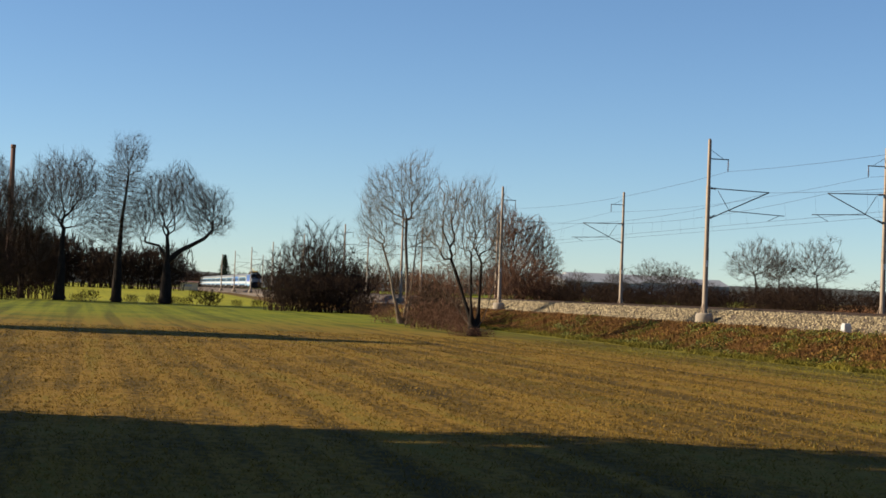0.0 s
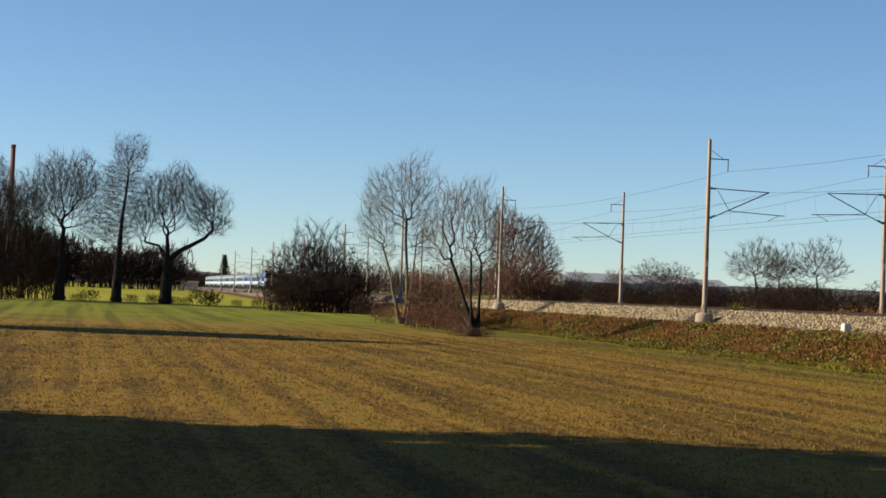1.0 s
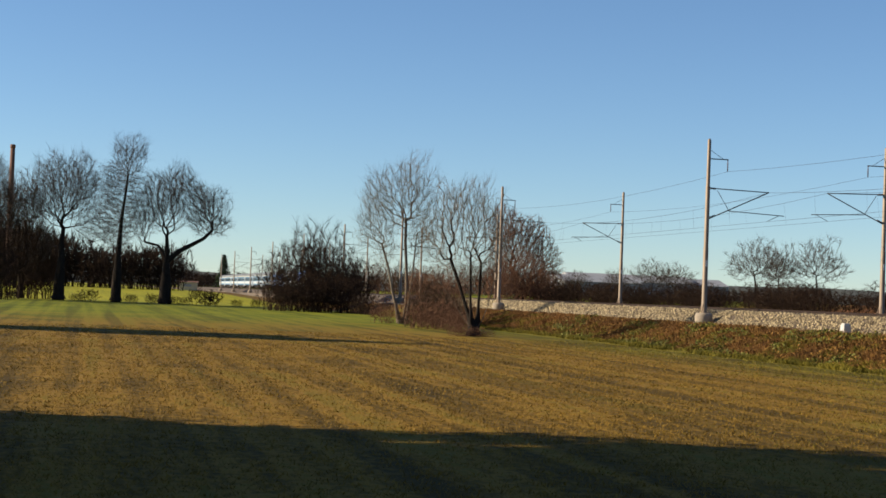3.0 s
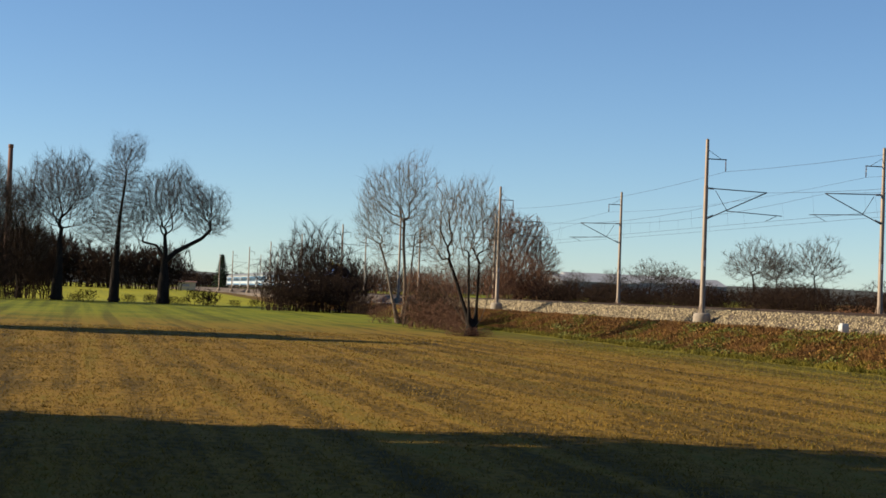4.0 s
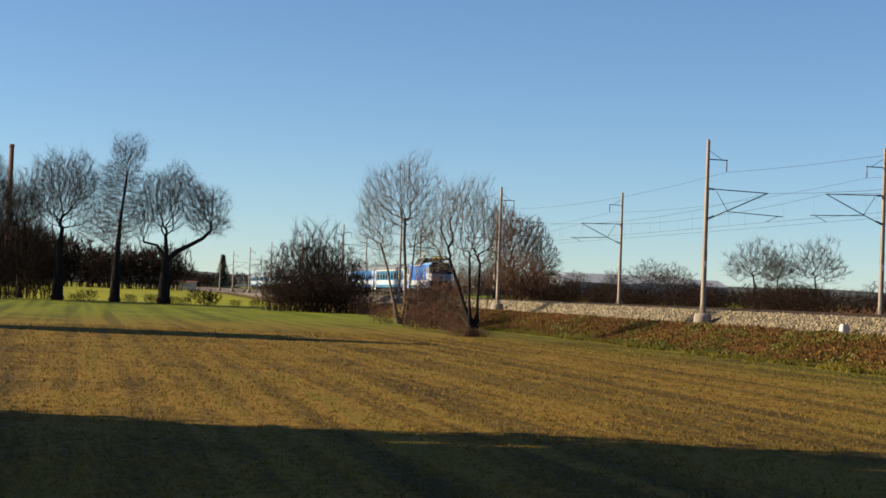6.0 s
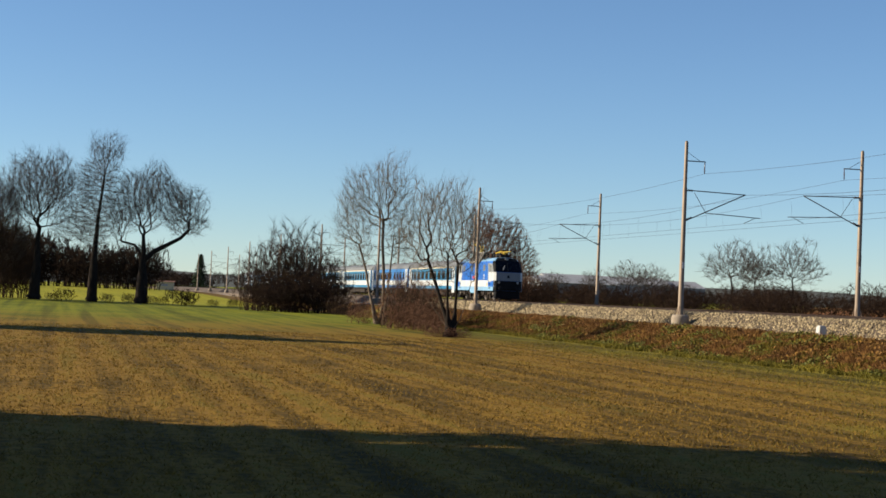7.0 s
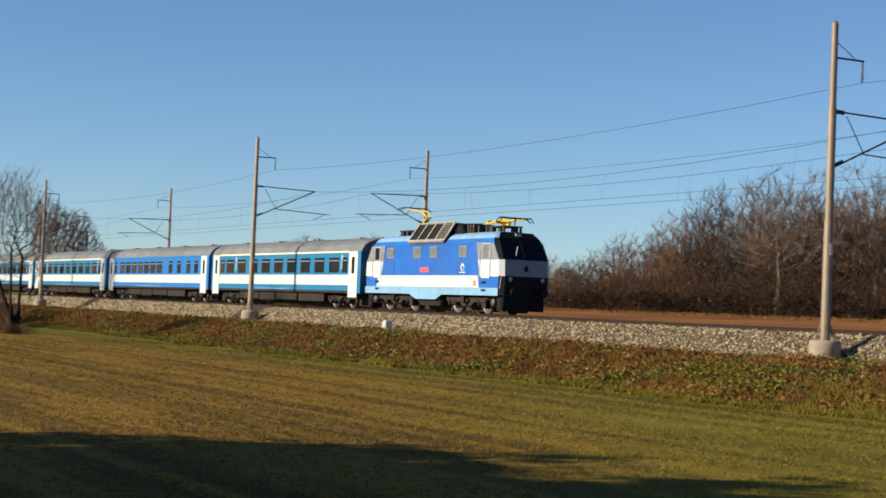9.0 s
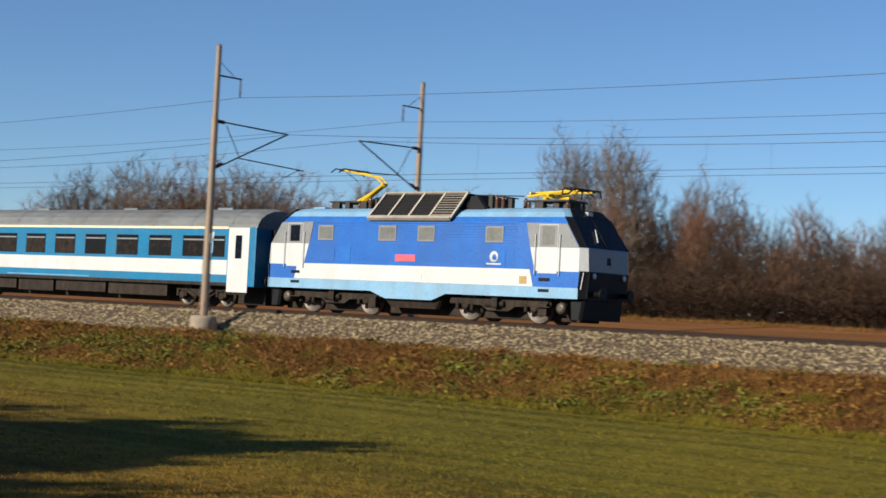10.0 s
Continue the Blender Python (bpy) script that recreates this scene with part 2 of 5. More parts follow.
def box(x0, x1, y0, y1, z0, z1, bevel=0.0, bm=None):
    bm = bm or bmesh.new()
    vs = [bm.verts.new((x, y, z)) for z in (z0, z1) for y in (y0, y1) for x in (x0, x1)]
    fs = [bm.faces.new([vs[i] for i in f]) for f in ((0, 2, 3, 1), (4, 5, 7, 6), (0, 1, 5, 4), (2, 6, 7, 3), (0, 4, 6, 2), (1, 3, 7, 5))]
    if bevel:
        bmesh.ops.bevel(bm, geom=list({e for f in fs for e in f.edges}), offset=bevel, segments=2, affect="EDGES", profile=0.6)
    return bm


def rod(bm, a, b, r0, r1=None, sides=8):
    """A tapered rod from a to b, with closed ends."""
    a, b = Vector(a), Vector(b)
    r1 = r0 if r1 is None else r1
    q = (b - a).to_track_quat("Z", "Y")
    rings = []
    for p, r in ((a, r0), (b, r1)):
        rings.append([bm.verts.new(p + q @ Vector((r * math.cos(i * math.tau / sides), r * math.sin(i * math.tau / sides), 0))) for i in range(sides)])
    for i in range(sides):
        j = (i + 1) % sides
        bm.faces.new((rings[0][i], rings[0][j], rings[1][j], rings[1][i])).smooth = sides > 6
    bm.faces.new(rings[0][::-1])
    bm.faces.new(rings[1])
    return bm


def turned(profile, sides=16, axis="z", bm=None, at=(0, 0, 0)):
    """A body of revolution from (radius, along) pairs."""
    bm = bm or bmesh.new()
    rings = []
    for r, h in profile:
        ring = []
        for i in range(sides):
            c, s = r * math.cos(i * math.tau / sides), r * math.sin(i * math.tau / sides)
            p = (c, s, h) if axis == "z" else (c, h, -s) if axis == "y" else (h, c, s)
            ring.append(bm.verts.new(Vector(p) + Vector(at)))
        rings.append(ring)
    for p, q in zip(rings, rings[1:]):
        for i in range(sides):
            j = (i + 1) % sides
            bm.faces.new((p[i], p[j], q[j], q[i])).smooth = True
    bm.faces.new(rings[0][::-1])
    bm.faces.new(rings[-1])
    return bm


def plate(poly, y, thick, bm=None):
    """A flat plate with the outline (x, z), standing across y, from y to y + thick."""
    bm = bm or bmesh.new()
    a = [bm.verts.new((x, y, z)) for x, z in poly]
    b = [bm.verts.new((x, y + thick, z)) for x, z in poly]
    bm.faces.new(a)
    bm.faces.new(b[::-1])
    for i in range(len(poly)):
        j = (i + 1) % len(poly)
        bm.faces.new((a[j], a[i], b[i], b[j]))
    bmesh.ops.recalc_face_normals(bm, faces=bm.faces)
    return bm


# ---- bare trees ----
def unit(v):
    return v / np.maximum(1e-9, np.linalg.norm(v, axis=-1, keepdims=True))


def tubes(pts, rad, sides):
    n, k, _ = pts.shape
    t = unit(np.gradient(pts, axis=1))
    ref = np.where(np.abs(t[..., 2:3]) > 0.9, np.array([1.0, 0, 0]), np.array([0, 0, 1.0]))
    a = unit(np.cross(t, ref))
    b = np.cross(t, a)
    ang = np.arange(sides) * math.tau / sides
    ring = a[:, :, None] * np.cos(ang)[None, None, :, None] + b[:, :, None] * np.sin(ang)[None, None, :, None]
    v = (pts[:, :, None] + ring * rad[:, :, None, None]).reshape(-1, 3)
    base = (np.arange(n)[:, None, None] * k + np.arange(k - 1)[None, :, None]) * sides
    i = np.arange(sides)[None, None]
    j = (i + 1) % sides
    f = np.stack([base + i, base + j, base + sides + j, base + sides + i], -1).reshape(-1, 4)
    return v, f


def spikes(rng, pts, rad):
    """The last twigs: one pointed sliver each."""
    n = len(pts)
    t = unit(pts[:, -1] - pts[:, 0])
    side = unit(np.cross(t, rng.normal(0, 1, (n, 3)))) * rad[:, :1]
    tip = pts[:, -1]
    v = np.stack([pts[:, 0] - side, pts[:, 0] + side, tip + side * 0.3, tip - side * 0.3], 1).reshape(-1, 3)
    return v, np.arange(n * 4).reshape(-1, 4)


def join(chunks):
    vs, fs, o = [], [], 0
    for v, f in chunks:
        vs.append(v)
        fs.append(f + o)
        o += len(v)
    return np.concatenate(vs), np.concatenate(fs)


def within_lobes(rng, lobes, count, shell=0.75):
    """Points spread through ellipsoids (x, y, z, half width, half depth, half height), thicker towards their skins."""
    share = np.array([l[3] * l[4] * l[5] for l in lobes]) ** 0.8
    pick = rng.choice(len(lobes), count, p=share / share.sum())
    l = np.array(lobes, float)[pick]
    d = unit(rng.normal(0, 1, (count, 3)))
    lumps = sum(np.cos(d @ rng.normal(0, 4.5, 3) + pick * 2.0 + rng.uniform(0, 6)) for _ in range(4))
    return l[:, :3] + d * (rng.uniform(0, 1, (count, 1)) ** (shell / 2.2)) * (1 + 0.09 * lumps[:, None]) * l[:, 3:]


def grow(rng, goals, stems, step, kill, up=0.12, keep=0.35, wander=0.12, rounds=160):
    """Grows limbs from the stems (lists of points) towards the goals; gives nodes, their parents and their ways."""
    pos, par, way = [], [], []
    for line in stems:
        last = -1
        for a, b in zip(line, line[1:] + [None]):
            a = np.array(a, float)
            cuts = 1 if b is None else max(1, int(np.linalg.norm(np.array(b) - a) / (step * 1.5)))
            for k in range(cuts):
                p = a if b is None else a + (np.array(b) - a) * k / cuts
                w = p - pos[last] if last >= 0 else np.array(line[1], float) - p
                pos.append(p)
                par.append(last)
                way.append(w / np.linalg.norm(w))
                last = len(pos) - 1
    pos, par, way = np.array(pos), np.array(par), np.array(way)
    gap = np.linalg.norm(goals[:, None] - pos[None], axis=2)
    near, dist = gap.argmin(1), gap.min(1)
    depth, front = dist.copy(), step
    for _ in range(rounds):
        if len(goals) == 0:
            break
        # the crown opens outwards from the stems, so that limbs fan out instead of winding about
        front += step * 0.8
        live = depth < front
        if not live.any():
            continue
        pull = np.zeros((len(pos), 3))
        np.add.at(pull, near[live], unit(goals[live] - pos[near[live]]))
        tips = np.unique(near[live])
        w = unit(unit(pull[tips]) + keep * way[tips] + np.array([0, 0, up]) + rng.normal(0, wander, (len(tips), 3)))
        fresh = pos[tips] + w * step
        first = len(pos)
        pos, par, way = np.concatenate([pos, fresh]), np.concatenate([par, tips]), np.concatenate([way, w])
        gap = np.linalg.norm(goals[:, None] - fresh[None], axis=2)
        closer = gap.min(1) < dist
        near = np.where(closer, first + gap.argmin(1), near)
        dist = np.minimum(dist, gap.min(1))
        kids = np.bincount(par[par >= 0], minlength=len(pos))
        left = (dist > kill) & (kids[near] < 7)
        goals, near, dist, depth = goals[left], near[left], dist[left], depth[left]
    return pos, par, way


def limbs(rng, pos, par, way, foot_radius, tip_radius, thick, twigs, twig_len, twig_radius, lift=0.2, bearing=8, butt=0.3):
    """Meshes of the grown limbs: stout wood, and fine wood with its twigs."""
    load = np.zeros(len(pos))
    has_kid = np.zeros(len(pos), bool)
    has_kid[par[par >= 0]] = True
    load[~has_kid] = 1.0
    for i in range(len(pos) - 1, -1, -1):
        if par[i] >= 0:
            load[par[i]] += load[i]
    most = load.max()
    stem = tip_radius * most ** 0.42
    rad = tip_radius * np.maximum(load, 1) ** 0.42 * (1 + max(0.0, foot_radius / stem - 1) * np.exp(-(pos[:, 2] / (butt * pos[:, 2].max())) ** 2) * (load > 0.1 * most))
    e = np.flatnonzero(par >= 0)
    pts = np.stack([pos[par[e]], pos[e]], 1)
    r = np.stack([np.minimum(rad[par[e]], rad[e] * 1.25), rad[e]], 1)
    flare = pos[par[e]][:, 2] < 0.02 * pos[:, 2].max()
    r[flare, 0] *= 1.35
    stout = rad[e] > thick
    fine = [tubes(pts[~stout], r[~stout], 3)]
    bear = np.flatnonzero((load <= bearing) & (par >= 0))
    src = np.repeat(bear, twigs)
    w = unit(way[src] * 0.8 + rng.normal(0, 0.36, (len(src), 3)) + np.array([0, 0, lift]))
    a = pos[src] - way[src] * rng.uniform(0, 1, (len(src), 1)) * np.linalg.norm(pos[src] - pos[par[src]], axis=1, keepdims=True)
    ln = twig_len * rng.uniform(0.5, 1.25, (len(src), 1))
    fine.append(spikes(rng, np.stack([a, a + w * ln], 1), np.full((len(src), 2), twig_radius)))
    return tubes(pts[stout], r[stout], 7), join(fine)


def bare_tree(seed, lobes, stems, goals=900, step=0.45, kill=0.9, foot=0.5, tip=0.02, thick=0.075, twigs=3, twig_len=1.0, twig=0.011, up=0.12, keep=0.35, wander=0.12, lift=0.2, butt=0.3, shell=1.25):
    rng = np.random.default_rng(seed)
    pos, par, way = grow(rng, within_lobes(rng, lobes, goals, shell), stems, step, kill, up, keep, wander)
    return limbs(rng, pos, par, way, foot, tip, thick, twigs, twig_len, twig, lift, butt=butt)


def plant_tree(name, x, y, label, category, bark, spray, group="", sink=0.1, turn=78.0, **shape):
    root = thing(name, pose(x, y, ground_z(x, y) - sink, 0, 0, turn), label, category, group)
    wood, fine = bare_tree(**shape)
    part("trunk", wood, bark, root)
    part("crown", fine, spray, root)
    return root


def shrub(seed, lobes, stems=14, goals=330, step=0.05, kill=0.07, twigs=4, twig_len=0.1, twig=0.002, wander=0.2):
    """A bush one metre high and wide: many stems from one patch of ground."""
    rng = np.random.default_rng(seed)
    foot = []
    for i in range(stems):
        a, o = rng.uniform(0, math.tau), 0.4 * math.sqrt(rng.uniform(0, 1))
        c, d = math.cos(a) * o, math.sin(a) * o
        foot.append([(c, d, -0.03), (c * 1.04, d * 1.04, 0.03), (c * 1.1, d * 1.1, 0.1)])
    pos, par, way = grow(rng, within_lobes(rng, lobes, goals, 1.3), foot, step, kill, 0.12, 0.2, wander)
    return join([(v, f) for v, f in limbs(rng, pos, par, way, 0.012, 0.0018, 0.0075, twigs, twig_len, twig, 0.3)])


def place_from(heading, distance):
    """The spot at that heading (degrees clockwise from +y) and distance from the tripod."""
    return math.sin(radians(heading)) * distance, math.cos(radians(heading)) * distance


# ---- the ground ----
def build_ground():
    xs = sorted({*np.arange(-260, 60, 1.6).round(2), *np.arange(-700, -260, 12.0), *np.arange(60, 500, 20.0), -4500, -3000, -2000, -1400, -1000, -840, 700, 1000, 1600, 2500, 4500})
    ys = sorted({*np.arange(-40, 31, 3.0), *np.arange(31, 41, 0.5), *np.arange(41, 60, 1.0), *np.arange(60, 100, 4.0), *np.arange(100, 300, 25.0), 400, 600, 900, 1500, 2500, 4500, *np.arange(-400, -40, 30.0), -800, -1500, -3000, -4500})
    vs = [(x, y + (bend(x) if x > -900 else bend(-900)), 0) for x in xs for y in ys]
    vs = [(x, y, ground_z(x, y)) for x, y, _ in vs]
    k = len(ys)
    fs = [(i * k + j, (i + 1) * k + j, (i + 1) * k + j + 1, i * k + j + 1) for i in range(len(xs) - 1) for j in range(k - 1)]
    ob = part("ground", (vs, fs), GROUND)
    for p in ob.data.polygons:
        p.use_smooth = True
    return tagged(ob, "dry mown meadow with a weedy railway bank and ploughed soil", "ground", kind="structure")


build_ground()


def sweep(section, xs):
    """A strip with the cross-section (y, z) along the line, for the x in xs."""
    k = len(section)
    vs = [(x, y + bend(x), z) for x in xs for y, z in section]
    fs = [(i * k + j, (i + 1) * k + j, (i + 1) * k + (j + 1) % k, i * k + (j + 1) % k) for i in range(len(xs) - 1) for j in range(k)]
    return vs, fs


LINE_X = [*np.arange(-900, -180, 20.0), *np.arange(-180, 40, 1.0), 60, 100, 200, 400]


def build_ballast():
    sec = [(39.5, 1.2), (39.6, 1.45), (40.2, 1.82), (40.9, 2.27), (41.3, 2.36), (44.2, 2.36), (46, 2.32), (47.6, 2.36), (50.7, 2.36), (51.2, 2.27), (52.6, 1.4), (52.6, 1.2)]
    vs, fs = sweep(sec, LINE_X)
    vs = [(x, y, z + (0.05 * noise.noise((x * 2.1, y * 2.1, 0)) if z > 1.3 else 0)) for x, y, z in vs]
    bed = tagged(part("ballast_bed", (vs, fs), BALLAST), "grey-brown crushed stone ballast bed of a double track", "ballast", kind="structure")
    rng = np.random.default_rng(5)
    n = 34000
    x = -8 - 190 * rng.uniform(0, 1, n) ** 1.5
    y = np.where(rng.uniform(0, 1, n) < 0.97, rng.uniform(39.35, 41.25, n), rng.uniform(39.0, 39.5, n))
    z = np.interp(y, [39.2, 39.6, 40.2, 40.9, 41.3, 60], [1.42, 1.45, 1.82, 2.27, 2.36, 2.36])
    size = rng.uniform(0.026, 0.06, n) * (1 + np.abs(x) / 200)
    octa = np.array([(1, 0, 0), (-1, 0, 0), (0, 1, 0), (0, -1, 0), (0, 0, 1), (0, 0, -1)], float)
    tri = np.array([(0, 2, 4), (2, 1, 4), (1, 3, 4), (3, 0, 4), (2, 0, 5), (1, 2, 5), (3, 1, 5), (0, 3, 5)])
    v = octa[None] * size[:, None, None] * rng.uniform(0.6, 1.3, (n, 6, 1)) + rng.normal(0, 0.25, (n, 6, 3)) * size[:, None, None]
    off = np.array([bend(q) for q in x])
    v += np.stack([x, y + off, z + 0.015], 1)[:, None]
    f = (tri[None] + (np.arange(n) * 6)[:, None, None]).reshape(-1, 3)
    tagged(part("ballast_stones", (v.reshape(-1, 3), f), STONE), "loose grey and tan crushed stones on the bed", "gravel", kind="stuff")


def build_track(y, group):
    root = thing("railway_track", Matrix.Identity(4), "rusty steel rails on concrete sleepers in stone ballast", "railway track", group, "structure")
    for side in (-0.7535, 0.7535):
        c, z = y + side, RAIL_Z
        sec = [(c - 0.075, z - 0.17), (c - 0.075, z - 0.15), (c - 0.012, z - 0.13), (c - 0.012, z - 0.05), (c - 0.036, z - 0.04), (c - 0.036, z), (c + 0.036, z), (c + 0.036, z - 0.04), (c + 0.012, z - 0.05), (c + 0.012, z - 0.13), (c + 0.075, z - 0.15), (c + 0.075, z - 0.17)]
        part("rail", sweep(sec, LINE_X), RUST, root)
    me = bpy.data.meshes.new("sleeper")
    bm = box(-0.13, 0.13, -1.3, 1.3, -0.2, 0, 0.02)
    bm.to_mesh(me)
    bm.free()
    me.materials.append(SLEEPER)
    for i in range(200):
        s = new("sleeper", me)
        x = -4 - i * 0.62
        s.location = (x, y + bend(x), RAIL_Z - 0.15)
        s.parent = root
    return root


build_ballast()


# ---- overhead line ----
MAST_TOP = 11.28


def build_mast(x, y, side, group, z=2.15):
    """A tubular mast on a concrete foot; side is +1 where its arms reach towards +y."""
    root = thing("catenary_mast", pose(x, y + bend(x), z), "tall tapered grey steel overhead-line mast on a round concrete foot", "mast", group)
    part("foundation", turned([(0.6, -1.1), (0.56, -0.2), (0.54, -0.06), (0.46, 0.0)], 14), CONCRETE, root, "weathered concrete foot")
    pole = turned([(0.2, -0.02), (0.175, 0.0), (0.165, 4.2), (0.15, 4.25), (0.145, 8.2), (0.125, 8.25), (0.115, MAST_TOP - 0.1), (0.06, MAST_TOP)], 12)
    part("pole", pole, POLE, root)
    bm = bmesh.new()
    for i in range(4):
        a = i * math.tau / 4 + 0.78
        c, s = math.cos(a), math.sin(a)
        rod(bm, (c * 0.34, s * 0.34, 0.0), (c * 0.17, s * 0.17, 0.55), 0.035, 0.02, 5)
    part("foot_bracket", bm, POLE, root)
    part("number_plate", box(0.172, 0.185, -0.06, 0.06, 3.0, 3.4, 0.004), TRAIN_WHITE, root, "small white plate")
    s = side
    bm = bmesh.new()
    rod(bm, (0, s * 0.13, 8.08), (0, s * 4.2, 7.98), 0.032)
    part("upper_arm", bm, DARK_STEEL, root)
    bm = bmesh.new()
    rod(bm, (0, s * 0.13, 6.1), (0, s * 4.2, 7.98), 0.035)
    rod(bm, (0, s * 1.45, 6.72), (0, s * 0.65, 7.95), 0.02)
    part("diagonal_arm", bm, DARK_STEEL, root)
    bm = bmesh.new()
    rod(bm, (0, s * 1.45, 6.66), (0, s * 5.3, 6.5), 0.026)
    rod(bm, (0, s * 4.95, 6.5), (0, s * 4.15, 6.12), 0.018)
    part("registration_arm", bm, DARK_STEEL, root)
    for zz, y2 in ((8.08, 0.55), (6.1, 0.6)):
        bm = bmesh.new()
        for i in range(5):
            h = 0.2 + i * 0.075
            dz = (h * 0.44 if zz < 7 else -h * 0.04)
            turned([(0.04, -0.02), (0.085, 0.0), (0.04, 0.02)], 8, "y", bm, (0, s * h, zz + dz))
        part("insulator", bm, INSULATOR, root)
    bm = bmesh.new()
    rod(bm, (0, s * 0.1, 9.98), (0, s * 1.35, 9.98), 0.035)
    rod(bm, (0, s * 0.1, 10.55), (0, s * 0.95, 10.02), 0.015)
    part("feeder_arm", bm, DARK_STEEL, root)
    bm = bmesh.new()
    rod(bm, (0, s * 1.3, 9.98), (0, s * 1.3, 9.2), 0.03)
    for i in range(4):
        turned([(0.03, -0.02), (0.07, 0), (0.03, 0.02)], 8, "z", bm, (0, s * 1.3, 9.35 + i * 0.12))
    part("hanger", bm, INSULATOR, root)
    return root


NEAR_MASTS = [10, -46.5, -103, -158.7, -213, -266, -322, -383, -440, -497, -553]
FAR_MASTS = [10, -47.1, -105.2, -162.5, -217, -271, -329, -386, -442, -499, -555]


def build_wire(name, label, pts_by_mast, r):
    """One wire strung through (x, y, z, sag) supports."""
    line = [np.array([x0 + (x1 - x0) * u, y0 + (y1 - y0) * u, z0 + (z1 - z0) * u - sag * 4 * u * (1 - u)])
            for (x0, y0, z0), (x1, y1, z1), sag in pts_by_mast for u in np.arange(8) / 8] + [np.array(pts_by_mast[-1][1])]
    pts = np.array(line)[None]
    return tagged(part(name, tubes(pts, np.full(pts.shape[:2], r), 5), WIRE), label, "wire", "overhead wires")


def build_wires(masts, my, s, up=0.0):
    zig = [0.25 * (-1) ** i for i in range(len(masts))]
    spans = list(zip(masts, masts[1:], zig, zig[1:]))
    y = lambda x, o: my + s * o + bend(x)
    build_wire("contact_wire", "thin dark copper contact wire above the track", [((a, y(a, 4.15) + p, 8.27 + up), (b, y(b, 4.15) + q, 8.27 + up), 0.03) for a, b, p, q in spans], 0.009)
    build_wire("messenger_wire", "dark stranded wire carrying the contact wire", [((a, y(a, 4.2), 10.12 + up), (b, y(b, 4.2), 10.12 + up), 0.75) for a, b, p, q in spans], 0.010)
    build_wire("feeder_wire", "thin dark feeder wire hung from mast brackets", [((a, y(a, 1.3), 11.35 + up), (b, y(b, 1.3), 11.35 + up), 0.55) for a, b, p, q in spans], 0.009)
    bm = bmesh.new()
    for a, b, p, q in spans[:6]:
        for i in range(1, 8):
            u = i / 8
            x = a + (b - a) * u
            rod(bm, (x, y(x, 4.15) + p * (1 - u) + q * u, 8.26 + up), (x, y(x, 4.2), 10.12 + up - 0.75 * 4 * u * (1 - u)), 0.004, 0.004, 4)
    tagged(part("droppers", bm, WIRE), "short thin vertical wires between contact and messenger wire", "wire", "overhead wires", "stuff")


for mx in NEAR_MASTS:
    build_mast(mx, MAST_Y, 1, "masts beside the near track")
for mx in FAR_MASTS:
    build_mast(mx, FAR_MAST_Y, -1, "masts beside the far track", 2.48)
build_wires(NEAR_MASTS, MAST_Y, 1)
build_wires(FAR_MASTS, FAR_MAST_Y, -1, 0.33)


def build_marker():
    root = thing("marker_stone", pose(-82.3, 39.25, 1.4), "small white painted concrete marker stone on the bank", "marker stone")
    part("stone", box(-0.24, 0.24, -0.2, 0.2, -0.3, 0.5, 0.04), WHITE_STONE, root)
    part("cap", box(-0.19, 0.19, -0.16, 0.16, 0.5, 0.58, 0.03), WHITE_STONE, root)


build_marker()


# ---- grass ----
def blades(rng, base, height, width, lean):
    """Slivers of grass, one triangle each."""
    n = len(base)
    a = rng.uniform(0, math.tau, n)
    side = np.stack([np.cos(a), np.sin(a), 0 * a], 1) * width[:, None]
    b = rng.uniform(0, math.tau, n)
    tip = base + np.stack([np.cos(b) * lean * height, np.sin(b) * lean * height, height], 1)
    v = np.stack([base - side, base + side, tip], 1).reshape(-1, 3)
    return v, np.arange(n * 3).reshape(-1, 3)


def heights(xy):
    return np.array([ground_z(x, y) for x, y in xy])


